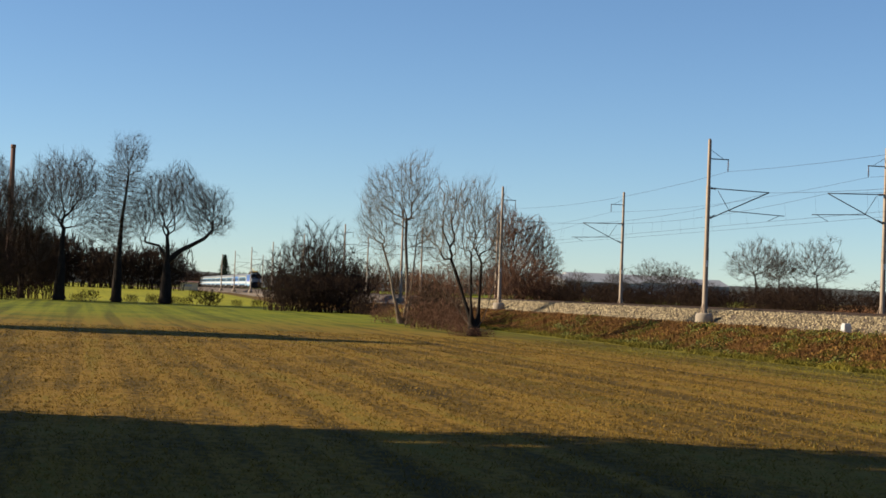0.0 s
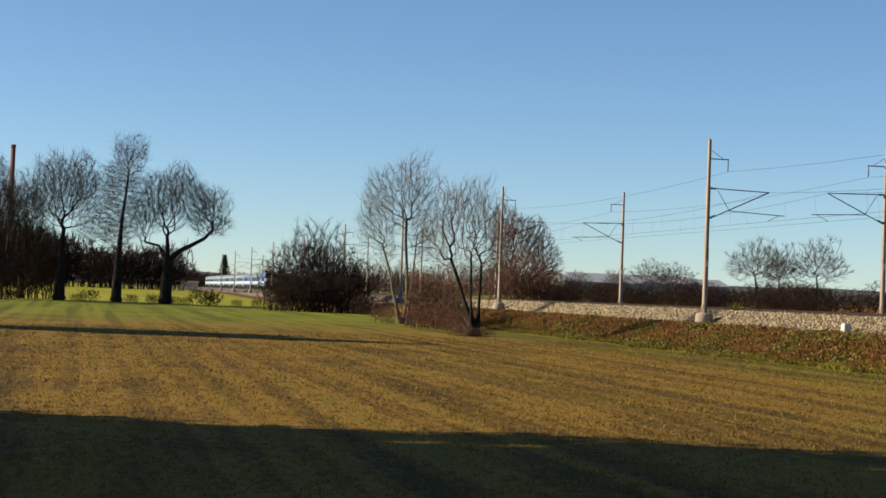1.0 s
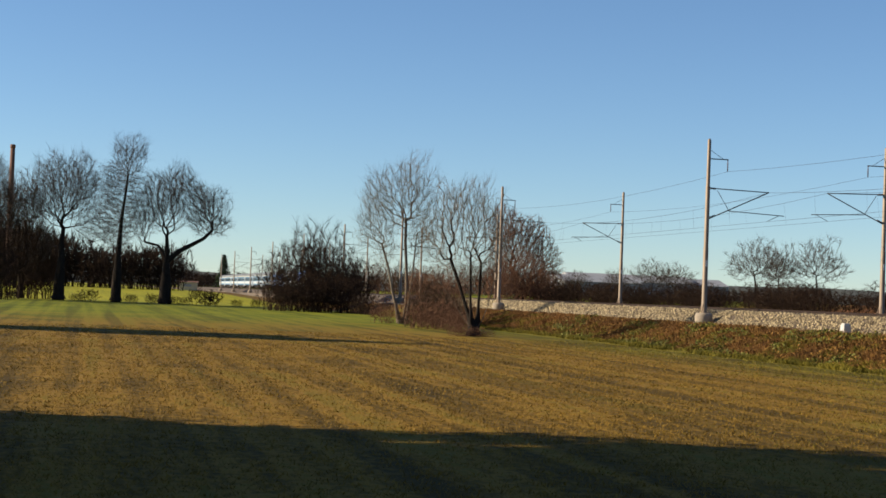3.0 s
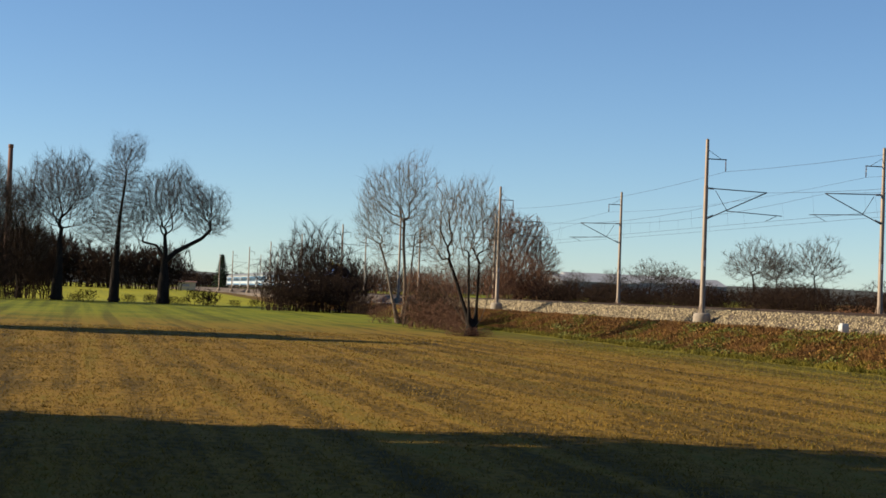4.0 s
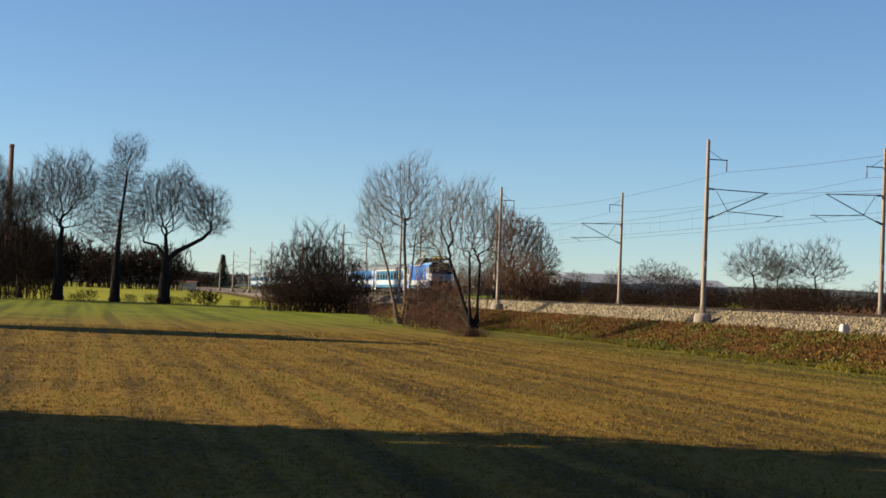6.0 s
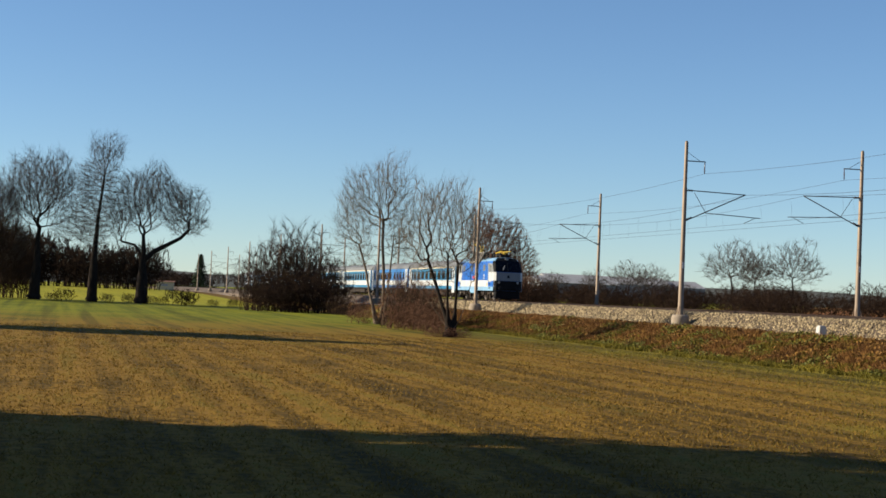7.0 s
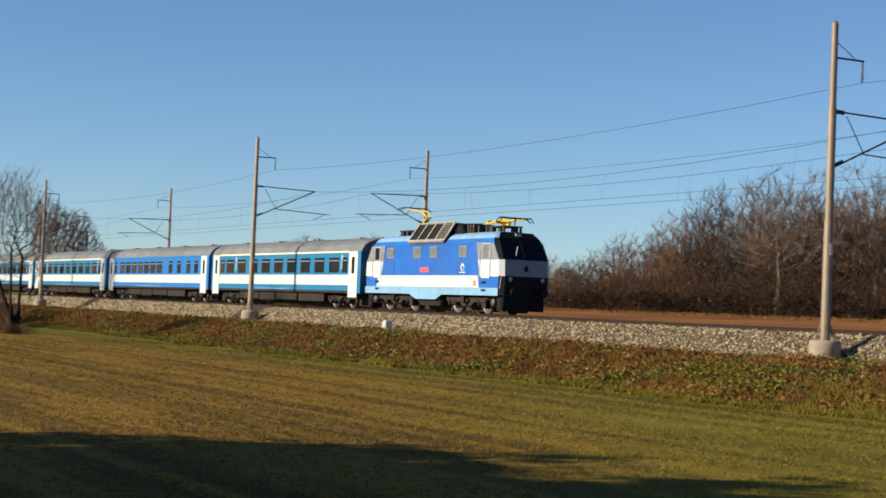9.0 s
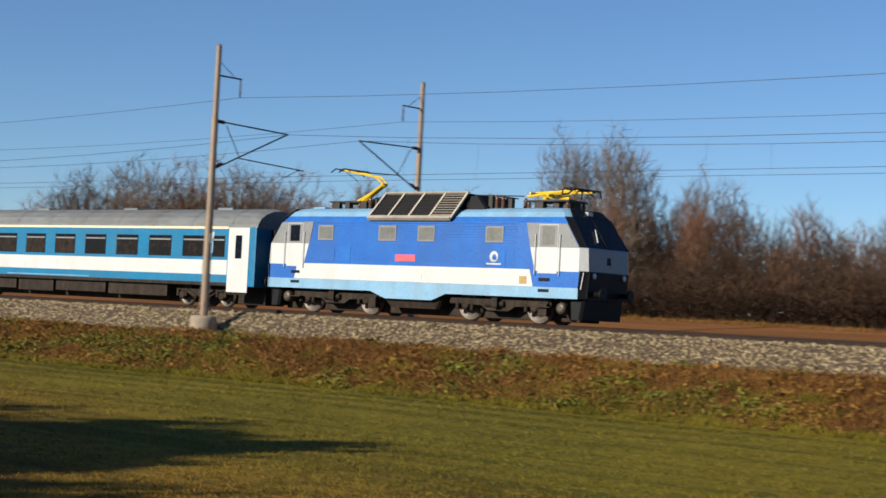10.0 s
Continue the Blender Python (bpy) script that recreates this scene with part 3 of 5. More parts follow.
def build_grass():
    rng = np.random.default_rng(77)
    n = 72000
    r = 8 + 100 * rng.uniform(0, 1, n) ** 1.35
    a = np.radians(rng.uniform(-95, -19, n))
    xy = np.stack([np.sin(a) * r, np.cos(a) * r], 1)
    xy = xy[(xy[:, 1] < 34.5) & (xy[:, 0] < 20)]
    z = heights(xy)
    tufts = np.repeat(np.arange(len(xy)), 5)
    rr = np.hypot(xy[:, 0], xy[:, 1])[tufts]
    base = np.concatenate([xy, z[:, None]], 1)[tufts] + rng.normal(0, 1, (len(tufts), 3)) * np.array([0.05, 0.05, 0]) * (1 + rr / 30)[:, None]
    fresh = base[:, 1] + 0.4 * np.maximum(base[:, 0] + 55, 0) + rng.normal(0, 3, len(base)) > 27
    for name, mat, pick, label in (("meadow_grass", BLADE, ~fresh, "short dry straw-coloured meadow grass"), ("fresh_grass", WEED_GREEN, fresh, "short olive-green grass towards the railway bank")):
        v, f = blades(rng, base[pick], rng.uniform(0.025, 0.075, pick.sum()), (0.004 * (1 + rr / 25))[pick], 1.1)
        tagged(part(name, (v, f), mat), label, "grass", kind="stuff")
    for name, mat, n, hi, label, seed in (("bank_weeds", WEED, 60000, 0.24, "dry reddish-brown weeds on the railway bank", 3), ("bank_grass", WEED_GREEN, 60000, 0.2, "green tufts of grass on the railway bank", 4)):
        rng = np.random.default_rng(seed)
        x = -4 - 170 * rng.uniform(0, 1, n) ** 1.2
        edge = np.array([1.1 * noise.noise((p * 0.16, 3.0, 2.0)) + 0.6 * noise.noise((p * 0.7, 5.0, 2.0)) for p in x])
        y = 33.9 + edge + (4.2 - edge) * rng.uniform(0, 1, n) if mat is WEED else 32.9 + edge + 4.6 * rng.uniform(0, 1, n) ** 1.3
        clump = np.array([0.6 * noise.noise((p * 0.33, q * 0.45, 9)) + 0.7 * noise.noise((p * 0.9, q * 1.3, 4)) for p, q in zip(x, y)])
        keep = (clump < 0.12) | (rng.uniform(0, 1, n) < 0.3) if mat is WEED else clump + 0.1 * (35.2 - y) > -0.06
        xy = np.stack([x, y], 1)[keep]
        z = heights(xy)
        tufts = np.repeat(np.arange(len(xy)), 6)
        rr = np.hypot(xy[:, 0], xy[:, 1])[tufts]
        base = np.concatenate([xy, z[:, None]], 1)[tufts] + rng.normal(0, 1, (len(tufts), 3)) * np.array([0.09, 0.09, 0.01])
        h = rng.uniform(0.07, hi, len(base)) * (1 + 1.1 * np.maximum(-0.4, np.repeat(np.abs(clump[keep]), 6)))
        v, f = blades(rng, base, h, 0.006 * (1 + rr / 35), 0.6)
        tagged(part(name, (v, f), mat), label, "grass", kind="stuff")




def build_brambles():
    """Leafy mounds of weeds on the bank, rust-brown and green."""
    for name, mat, seed, n, label in (("bank_brambles", BRAMBLE, 61, 1400, "rust-brown leafy weeds in mounds on the railway bank"), ("bank_leaves", LEAF, 62, 850, "fresh green leafy weeds in clumps on the railway bank")):
        rng = np.random.default_rng(seed)
        x = 4 - 130 * rng.uniform(0, 1, n * 3) ** 1.25
        y = 33.4 + 4.5 * rng.uniform(0, 1, n * 3) ** (0.8 if mat is BRAMBLE else 1.25)
        spread = np.array([noise.noise((p * 0.2, q * 0.35, 7)) for p, q in zip(x, y)])
        keep = (spread > 0.08 if mat is LEAF else spread < 0.2)
        xy = np.stack([x, y], 1)[keep][:n]
        mound = rng.uniform(0.16, 0.42, len(xy)) * (1.0 if mat is BRAMBLE else 1.15)
        k = 60
        d = unit(rng.normal(0, 1, (len(xy) * k, 3)))
        d[:, 2] = np.abs(d[:, 2])
        size = np.repeat(mound, k)[:, None]
        p = np.repeat(np.concatenate([xy, heights(xy)[:, None]], 1), k, 0) + d * size * np.array([1.5, 1.2, 0.9]) * rng.uniform(0.5, 1.0, (len(size), 1))
        a, b = rng.normal(0, 0.031, p.shape), rng.normal(0, 0.031, p.shape)
        tagged(part(name, (np.stack([p - a, p - b, p + a, p + b], 1).reshape(-1, 3), np.arange(len(p) * 4).reshape(-1, 4)), mat), label, "weeds", kind="stuff")


build_grass()
build_brambles()


# ---- trees and hedges ----
def spot(px_heading, distance):
    return place_from(px_heading - 78.01, distance)


# tall willows and poplars at the far edge of the meadow; local x runs across the view, z up
EDGE_TREES = [
    (-15.1, 240, [(0, 0, 13, 4.6, 4.5, 6.2)], [[(0, 0, -0.2), (0.1, 0, 3), (0, 0, 6)]], 0.5),
    (-14.0, 248, [(0, 0, 12.5, 3.6, 4, 5.6), (1.5, 0, 8, 3.5, 3.5, 4)], [[(0, 0, -0.2), (0.1, 0, 2), (-0.2, 0, 5)]], 0.45),
    (-12.75, 238, [(-1.2, 0, 15.2, 3.3, 3.8, 5.2), (2.2, 0, 15.6, 2.8, 3.6, 4.8), (3.0, 0.5, 10.5, 1.6, 2, 2.2), (-3.6, 0, 14.0, 1.4, 2, 2.2)],
     [[(0, 0, -0.2), (0.05, 0, 2.5), (0.2, 0, 5.2), (0.1, 0.1, 8.0), (0.3, 0, 10.0)]], 0.85),
    (-10.88, 240, [(-0.6, 0, 11.5, 3.6, 3.6, 4.6), (-1.2, 0, 16, 2.6, 3, 3.4), (1.8, 0, 14, 2.2, 2.6, 4), (0.5, 0, 18.0, 2.6, 2.6, 3.0), (1.2, 0, 20.5, 2.3, 2.2, 3.2), (2.8, 0, 21.5, 1.2, 1.4, 1.8), (-0.4, 0, 21.4, 1.1, 1.2, 1.6)],
     [[(0, 0, -0.2), (0.0, 0, 3), (0.05, 0, 6.2), (0.2, 0, 9), (0.35, 0, 12), (0.7, 0, 15), (1.0, 0, 18)]], 0.75),
    (-9.27, 238, [(0.6, 0, 15.2, 4.4, 4.6, 4.4), (5.2, 0, 13.4, 3.2, 4.2, 3.6), (-2.4, 0, 12.8, 2.2, 3, 3.4), (7.2, 0, 11.6, 1.6, 2, 2.2), (-3.4, 0, 9.8, 1.2, 1.4, 1.6)],
     [[(0, 0, -0.2), (0.05, 0, 2.5), (0, 0, 5.2), (0.1, 0, 7.2), (-0.1, 0, 9.6)], [(0, 0, 6.0), (1.5, 0, 7.4), (3.2, 0.3, 8.4), (5.0, 0.2, 9.4), (6.2, 0, 10.6)], [(0, 0, 6.4), (-1.2, 0.3, 8.2), (-3.0, 0, 8.6)]], 0.95),
]
for i, (h, r, lobes, stems, foot) in enumerate(EDGE_TREES):
    x, y = spot(h, r)
    plant_tree("bare_tree", x, y, "tall leafless tree with a dark trunk on the meadow edge", "tree", BARK_DARK, TWIG_SHADE, "trees along the meadow edge",
               seed=20 + i, lobes=lobes, stems=stems, goals=6000, step=0.32, kill=0.36, foot=foot, tip=0.013, thick=0.09, twigs=4, twig_len=1.25, twig=0.009, up=0.1, keep=0.22, wander=0.06, lift=0.3)

# pale poplar with two dark feet, and the pollard willow beside the bank
x, y = spot(-1.35, 152)
plant_tree("bare_poplar", x, y, "tall leafless poplar with several pale upright stems", "tree", BARK_PALE, TWIG_PALE,
           seed=41, lobes=[(-2.0, 0, 10.8, 2.1, 2.4, 3.6), (1.0, 0, 11.4, 2.0, 2.4, 3.8), (0.2, 0, 12.9, 1.6, 1.8, 2.2), (-3.0, 0, 9.0, 1.3, 2, 2.6), (1.8, 0, 8.0, 1.3, 2, 2.4), (-1.6, 0, 7, 1.2, 1.5, 2)],
           stems=[[(0.1, 0, -0.2), (-0.3, 0, 1.2), (-0.8, 0, 3.0), (-1.2, 0, 5), (-1.9, 0, 7.2)], [(0.5, 0.3, -0.2), (0.5, 0.3, 2.2), (0.4, 0.2, 5), (0.2, 0.1, 7.5), (0.2, 0, 9.5)], [(0.6, -0.3, -0.2), (0.75, -0.3, 2.5), (1.0, -0.3, 5), (1.2, -0.2, 8)]],
           goals=4200, step=0.27, kill=0.3, foot=0.34, tip=0.0105, thick=0.045, twigs=3, twig_len=1.1, twig=0.0055, up=0.22, keep=0.25, wander=0.04, lift=0.6, butt=0.12)
x, y = spot(1.15, 113)
plant_tree("bare_willow", x, y, "leafless willow with many stems spreading from one dark foot", "tree", BARK_DARK, TWIG_PALE,
           seed=52, lobes=[(-1.9, 0, 7.6, 2.0, 2.3, 2.9), (0.3, 0, 7.9, 1.7, 2.2, 2.7), (-0.8, 0, 9.0, 1.6, 1.8, 1.6), (1.3, 0, 5.8, 0.9, 1.6, 2.2), (-2.3, 0, 5.0, 0.9, 1.4, 1.2), (-0.4, 0, 4.8, 1.2, 1.6, 1.5)],
           stems=[[(0, 0, -0.2), (0, 0, 0.45), (-0.1, 0, 0.9), (-0.55, 0, 2.0), (-1.1, 0.1, 3.6), (-1.7, 0.2, 5.2)], [(-0.05, 0, 0.5), (-0.2, -0.2, 1.2), (-0.3, -0.3, 2.8), (-0.35, -0.4, 5.0)], [(0.05, 0.1, 0.5), (0.25, 0.2, 1.2), (0.3, 0.4, 3.0), (0.35, 0.5, 5.0)],
                  [(0.1, -0.1, 0.5), (0.55, -0.3, 1.2), (0.9, -0.4, 2.2), (1.25, -0.3, 3.8)], [(-0.1, 0.1, 0.5), (-0.7, 0.5, 1.3), (-1.5, 0.6, 2.4), (-2.2, 0.5, 3.4)]],
           goals=3600, step=0.22, kill=0.25, foot=0.5, tip=0.0095, thick=0.04, twigs=3, twig_len=0.85, twig=0.0045, up=0.2, keep=0.25, wander=0.05, lift=0.5, butt=0.11)
x, y = spot(2.6, 232)
plant_tree("ivy_tree", x, y, "dark bushy leafless tree overgrown from the foot up", "tree", BARK_DARK, TWIG_BROWN,
           seed=63, lobes=[(-1.5, 0, 9.2, 3.2, 3.6, 4.4), (1.6, 0, 8.0, 3.0, 3.6, 4.2), (3.4, 0, 5.0, 2.6, 3, 3.6), (-2.0, 0, 4, 2.6, 3, 3.2)],
           stems=[[(0, 0, -0.2), (-0.2, 0, 2), (-0.8, 0, 4.5)], [(0.5, 0, -0.2), (1.0, 0, 2), (1.8, 0, 3.4)], [(-0.5, 0.3, -0.2), (-1.4, 0.3, 1.6)]],
           goals=6500, step=0.32, kill=0.34, foot=0.4, tip=0.018, thick=0.09, twigs=4, twig_len=0.8, twig=0.013)

# shrubs of the meadow side
SHRUBS = []
for i in range(6):
    r = random.Random(500 + i)
    if i < 3:       # round dense bushes
        lobes, more = [(0, 0, 0.5, 0.46, 0.46, 0.47), (r.uniform(-0.15, 0.15), 0.1, 0.3, 0.5, 0.5, 0.3)], dict(stems=16, goals=1000, step=0.04, kill=0.042, twigs=4, twig_len=0.1, twig=0.0018, wander=0.08)
    elif i < 5:     # upright thicket
        lobes, more = [(r.uniform(-0.2, 0.2), r.uniform(-0.2, 0.2), 0.45, 0.34, 0.34, 0.48), (-0.2, 0.1, 0.36, 0.28, 0.3, 0.38), (0.22, -0.05, 0.42, 0.25, 0.3, 0.42)], dict(stems=18, goals=640, step=0.045, kill=0.048, twigs=3, twig_len=0.12, twig=0.0021, wander=0.07)
    else:           # far low scrub
        lobes, more = [(0, 0, 0.45, 0.5, 0.5, 0.45), (-0.3, 0, 0.35, 0.3, 0.3, 0.35)], dict(stems=10, goals=300, kill=0.06, twigs=3, twig_len=0.13, twig=0.0055, wander=0.1)
    SHRUBS.append(bpy.data.meshes.new("crown"))
    fill(SHRUBS[-1], *shrub(100 + i, lobes, **more))
SHARED = {}


def shared_part(name, mesh, material, parent):
    """A part on mesh data that alike things share, in its own material."""
    key = (mesh.name, material.name)
    if key not in SHARED:
        SHARED[key] = mesh.copy()
        SHARED[key].materials.append(material)
    ob = new(name, SHARED[key])
    ob.parent = parent
    return ob


def plant_shrub(name, x, y, height, width, label, twigs, group, turn):
    kind = 3 + int(turn * 7) % 2 if name == "thicket_bush" else 5 if name in ("distant_copse", "brush", "undergrowth_bush", "ditch_bush") else int(turn * 7) % 3
    root = thing(name, pose(x, y, ground_z(x, y) - (0.6 if name == "distant_copse" else 0.05), 0, 0, math.degrees(turn)) @ Matrix.Diagonal((width, width, height, 1)), label, "shrub", group)
    shared_part("crown", SHRUBS[kind], twigs, root)
    return root


rng = random.Random(8)
for px_h, r, ht, wd in [(-5.55, 214, 7.0, 5), (-5.0, 216, 9.6, 7), (-4.5, 219, 12.0, 7.5), (-4.0, 218, 11.8, 7.5), (-3.5, 216, 9.6, 7), (-3.1, 214, 7.4, 6), (-5.3, 208, 5.0, 6), (-4.6, 209, 5.5, 7), (-3.9, 209, 5.5, 7), (-3.3, 209, 5.0, 6)]:
    x, y = spot(px_h, r)
    plant_shrub("bush", x, y, ht, wd * 1.2, "dense dark leafless bush at the edge of the meadow", TWIG_DARK, "bushes beside the line", rng.uniform(0, 6))
for px_h, r, ht, wd in [(2.6, 226, 7.5, 7), (3.2, 224, 6.5, 7), (3.8, 224, 4.8, 6), (2.0, 222, 6, 6), (-0.7, 148, 5.2, 4), (-0.1, 146, 5.0, 4), (0.4, 144, 4.5, 4), (-1.9, 150, 2.6, 3), (0.2, 128, 2.6, 3.5), (-0.5, 132, 2.4, 3.5), (0.75, 122, 1.9, 3), (0.65, 112, 0.9, 2.2), (1.4, 112, 0.7, 2)]:
    x, y = spot(px_h, r)
    plant_shrub("bush", x, y, ht, wd, "low tangled brown leafless bush by the trees", TWIG_BROWN, "bushes beside the line", rng.uniform(0, 6))

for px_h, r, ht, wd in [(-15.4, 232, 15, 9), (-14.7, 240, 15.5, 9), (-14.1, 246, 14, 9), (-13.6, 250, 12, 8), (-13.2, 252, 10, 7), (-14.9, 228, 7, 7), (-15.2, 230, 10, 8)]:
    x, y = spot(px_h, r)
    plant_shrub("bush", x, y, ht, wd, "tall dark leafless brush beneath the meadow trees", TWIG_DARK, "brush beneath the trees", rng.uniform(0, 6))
# brown wood beyond the line, seen between the poplar and the willow
for i in range(22):
    px_h = -3.2 + i * 0.32
    x, y = spot(px_h, 345 + rng.uniform(-12, 25))
    plant_shrub("thicket_bush", x, y, rng.uniform(6.6, 8.8) * (1.0 if px_h < 2 else 0.8), rng.uniform(6.5, 8.5), "dense brown leafless brush beyond the railway line", rng.choice([TWIG_DUSK, TWIG_BROWN, TWIG_DUSK]), "brush beyond the line", rng.uniform(0, 6))
# the two TWIG_DARK bushes are added for deep shade beside the big bush
for px_h, r, ht, wd, mat in [(-2.75, 204, 2.6, 3.2, TWIG_DARK), (-2.45, 200, 2.3, 3.0, TWIG_DARK), (-0.55, 140, 4.2, 3.4, TWIG_DUSK), (-0.15, 138, 3.8, 3.0, TWIG_DUSK), (0.25, 136, 3.6, 3.0, TWIG_DUSK), (-0.9, 139, 2.4, 2.6, TWIG_DUSK)]:
    x, y = spot(px_h, r)
    plant_shrub("bush", x, y, ht, wd, "dense low dark brown bush by the trees, the darkest two for deep shade", mat, "bushes beside the line", rng.uniform(0, 6))
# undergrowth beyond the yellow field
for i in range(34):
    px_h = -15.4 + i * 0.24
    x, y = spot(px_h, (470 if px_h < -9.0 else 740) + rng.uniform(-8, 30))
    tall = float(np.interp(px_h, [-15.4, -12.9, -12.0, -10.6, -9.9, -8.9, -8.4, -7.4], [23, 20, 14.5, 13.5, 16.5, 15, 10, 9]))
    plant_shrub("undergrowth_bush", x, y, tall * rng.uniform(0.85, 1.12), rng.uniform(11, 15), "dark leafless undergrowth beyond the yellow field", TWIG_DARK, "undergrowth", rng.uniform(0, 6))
for h, ht in [(-14.2, 1.6), (-12.2, 1.4), (-11.75, 2.2), (-10.4, 1.6), (-9.7, 1.8), (-9.0, 1.5), (-8.55, 1.4), (-8.05, 3.0), (-7.7, 2.4), (-6.9, 1.3), (-6.2, 1.5)]:
    x, y = spot(h, 236 + rng.uniform(-3, 3))
    plant_shrub("ditch_bush", x, y, ht, ht * rng.uniform(1.1, 1.5), "low dark bush in the ditch", TWIG_DARK, "ditch bushes", rng.uniform(0, 6))

# hedge beyond the far track
for i in range(36):
    u = i / 35
    x = -232 + 111 * u
    y = 62.0 + rng.uniform(-2, 2) + bend(x)
    plant_shrub("hedge_bush", x, y, rng.uniform(2.5, 3.4), rng.uniform(5, 6.5), "dense dark brown hedge bush beyond the track", TWIG_DARK, "hedge beyond the track", rng.uniform(0, 6))

# belt of trees and thicket along the ploughed field
BELT_SHAPES = [
    # slender, forked
    ([(-0.09, 0, 0.66, 0.12, 0.13, 0.28), (0.1, 0, 0.7, 0.12, 0.13, 0.29)], [[(0, 0, -0.01), (0.01, 0, 0.15), (-0.03, 0, 0.34), (-0.07, 0, 0.5)], [(0.01, 0, 0.15), (0.05, 0, 0.32), (0.09, 0, 0.52)]]),
    # bushy round, from low down
    ([(0, 0, 0.62, 0.24, 0.24, 0.36), (-0.12, 0, 0.4, 0.22, 0.24, 0.28), (0.16, 0.04, 0.42, 0.2, 0.22, 0.28)], [[(0, 0, -0.01), (0.0, 0, 0.12), (0.02, 0, 0.28)], [(-0.04, 0.02, -0.01), (-0.08, 0.02, 0.14)], [(0.05, 0, -0.01), (0.1, 0.02, 0.14)]]),
    # narrow with a pointed head
    ([(0, 0, 0.5, 0.17, 0.17, 0.3), (0, 0, 0.78, 0.1, 0.1, 0.2)], [[(0, 0, -0.01), (0, 0, 0.2), (0.01, 0, 0.45), (0, 0, 0.62)]]),
    # wide thicket tree
    ([(-0.14, 0, 0.58, 0.2, 0.24, 0.38), (0.16, 0, 0.52, 0.2, 0.22, 0.36), (0, 0.05, 0.3, 0.32, 0.3, 0.26)], [[(-0.06, 0, -0.01), (-0.1, 0, 0.15), (-0.14, 0, 0.3)], [(0.06, 0, -0.01), (0.1, 0, 0.15), (0.15, 0, 0.28)], [(0.0, 0.05, -0.01), (0.0, 0.06, 0.16)]]),
    # spreading round crown on a clear trunk
    ([(0, 0, 0.66, 0.34, 0.34, 0.32), (-0.2, 0, 0.52, 0.24, 0.26, 0.22), (0.22, 0, 0.54, 0.22, 0.26, 0.22)], [[(0, 0, -0.01), (0.01, 0, 0.12), (0.0, 0, 0.26), (0.02, 0, 0.4)]]),
]
BELT_DATA = [bare_tree(seed=200 + i, lobes=lb, stems=st, goals=1150, step=0.028, kill=0.031, foot=0.02 if i != 4 else 0.028, tip=0.0009, thick=0.0045, twigs=3, twig_len=0.085, twig=0.0013, up=0.18, keep=0.25, wander=0.05, lift=0.55, butt=0.15)
             for i, (lb, st) in enumerate(BELT_SHAPES)]
# dead, with a few broken limbs
BELT_DATA.append(bare_tree(seed=291, lobes=[(-0.14, 0, 0.8, 0.15, 0.1, 0.16), (0.1, 0, 0.84, 0.1, 0.1, 0.17)], stems=[[(0, 0, -0.01), (0.03, 0, 0.3), (0.04, 0, 0.6)]], goals=130, step=0.03, kill=0.04, foot=0.009, tip=0.0014, thick=0.003, twigs=1, twig_len=0.07, twig=0.0012, keep=0.3, butt=0.3))
BELT = []
for data in BELT_DATA:
    pair = []
    for name, d in zip(("trunk", "crown"), data):
        pair.append(bpy.data.meshes.new(name))
        fill(pair[-1], *d)
    BELT.append(pair)


def plant_belt(x, y, height, kind, twigs, bark, label, width=1.0):
    wood, fine = BELT[kind]
    root = thing("belt_tree", pose(x, y, ground_z(x, y) - 0.1, 0, 0, rng.uniform(0, 360)) @ Matrix.Diagonal((height * width, height * width, height, 1)), label, "tree", "tree belt along the field")
    shared_part("trunk", wood, bark, root)
    shared_part("crown", fine, twigs, root)


def belt_height(h):
    """The skyline of the belt by heading."""
    return float(np.interp(h, [-62, -58, -56, -53.5, -51.0, -49, -46, -44, -41, -38, -36, -34.5, -33, -31, -29, -27, -22, -18], [2.4, 4.3, 5.4, 8.0, 9.3, 10.0, 8.0, 7.5, 7.2, 7.0, 8.0, 8.5, 9.0, 9.6, 7.6, 8.8, 8.0, 7.0]))


for i in range(88):
    h = -59.7 + i * 0.49 + rng.uniform(-0.25, 0.25)
    row = rng.uniform(0, 14)
    x = math.tan(radians(h)) * (84 + row)
    y = 84 + row
    ht = belt_height(h) * rng.uniform(0.85, 1.2) * (y / math.cos(radians(h))) / 125
    plant_belt(x, y, ht, rng.choice([1, 3, 3, 1, 0]), rng.choice([TWIG_BROWN, TWIG_BROWN, TWIG_BROWN, TWIG_DUSK, TWIG_DUSK, TWIG_SHADE]), BARK_DARK, "leafless reddish-brown thicket tree behind the ploughed field", 1.15)
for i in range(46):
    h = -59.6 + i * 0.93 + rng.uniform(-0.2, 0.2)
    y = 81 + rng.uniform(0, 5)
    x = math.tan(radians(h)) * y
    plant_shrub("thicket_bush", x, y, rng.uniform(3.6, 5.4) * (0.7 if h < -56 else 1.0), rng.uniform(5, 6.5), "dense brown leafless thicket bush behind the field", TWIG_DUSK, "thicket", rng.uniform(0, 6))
for i in range(34):
    h = -59.3 + i * 1.25 + rng.uniform(-0.3, 0.3)
    y = 96 + rng.uniform(0, 8)
    x = math.tan(radians(h)) * y
    plant_shrub("thicket_bush", x, y, belt_height(h) * rng.uniform(0.75, 1.0) * y / math.cos(radians(h)) / 125, rng.uniform(7, 9), "dense brown leafless thicket bush behind the field", TWIG_DUSK, "thicket", rng.uniform(0, 6))
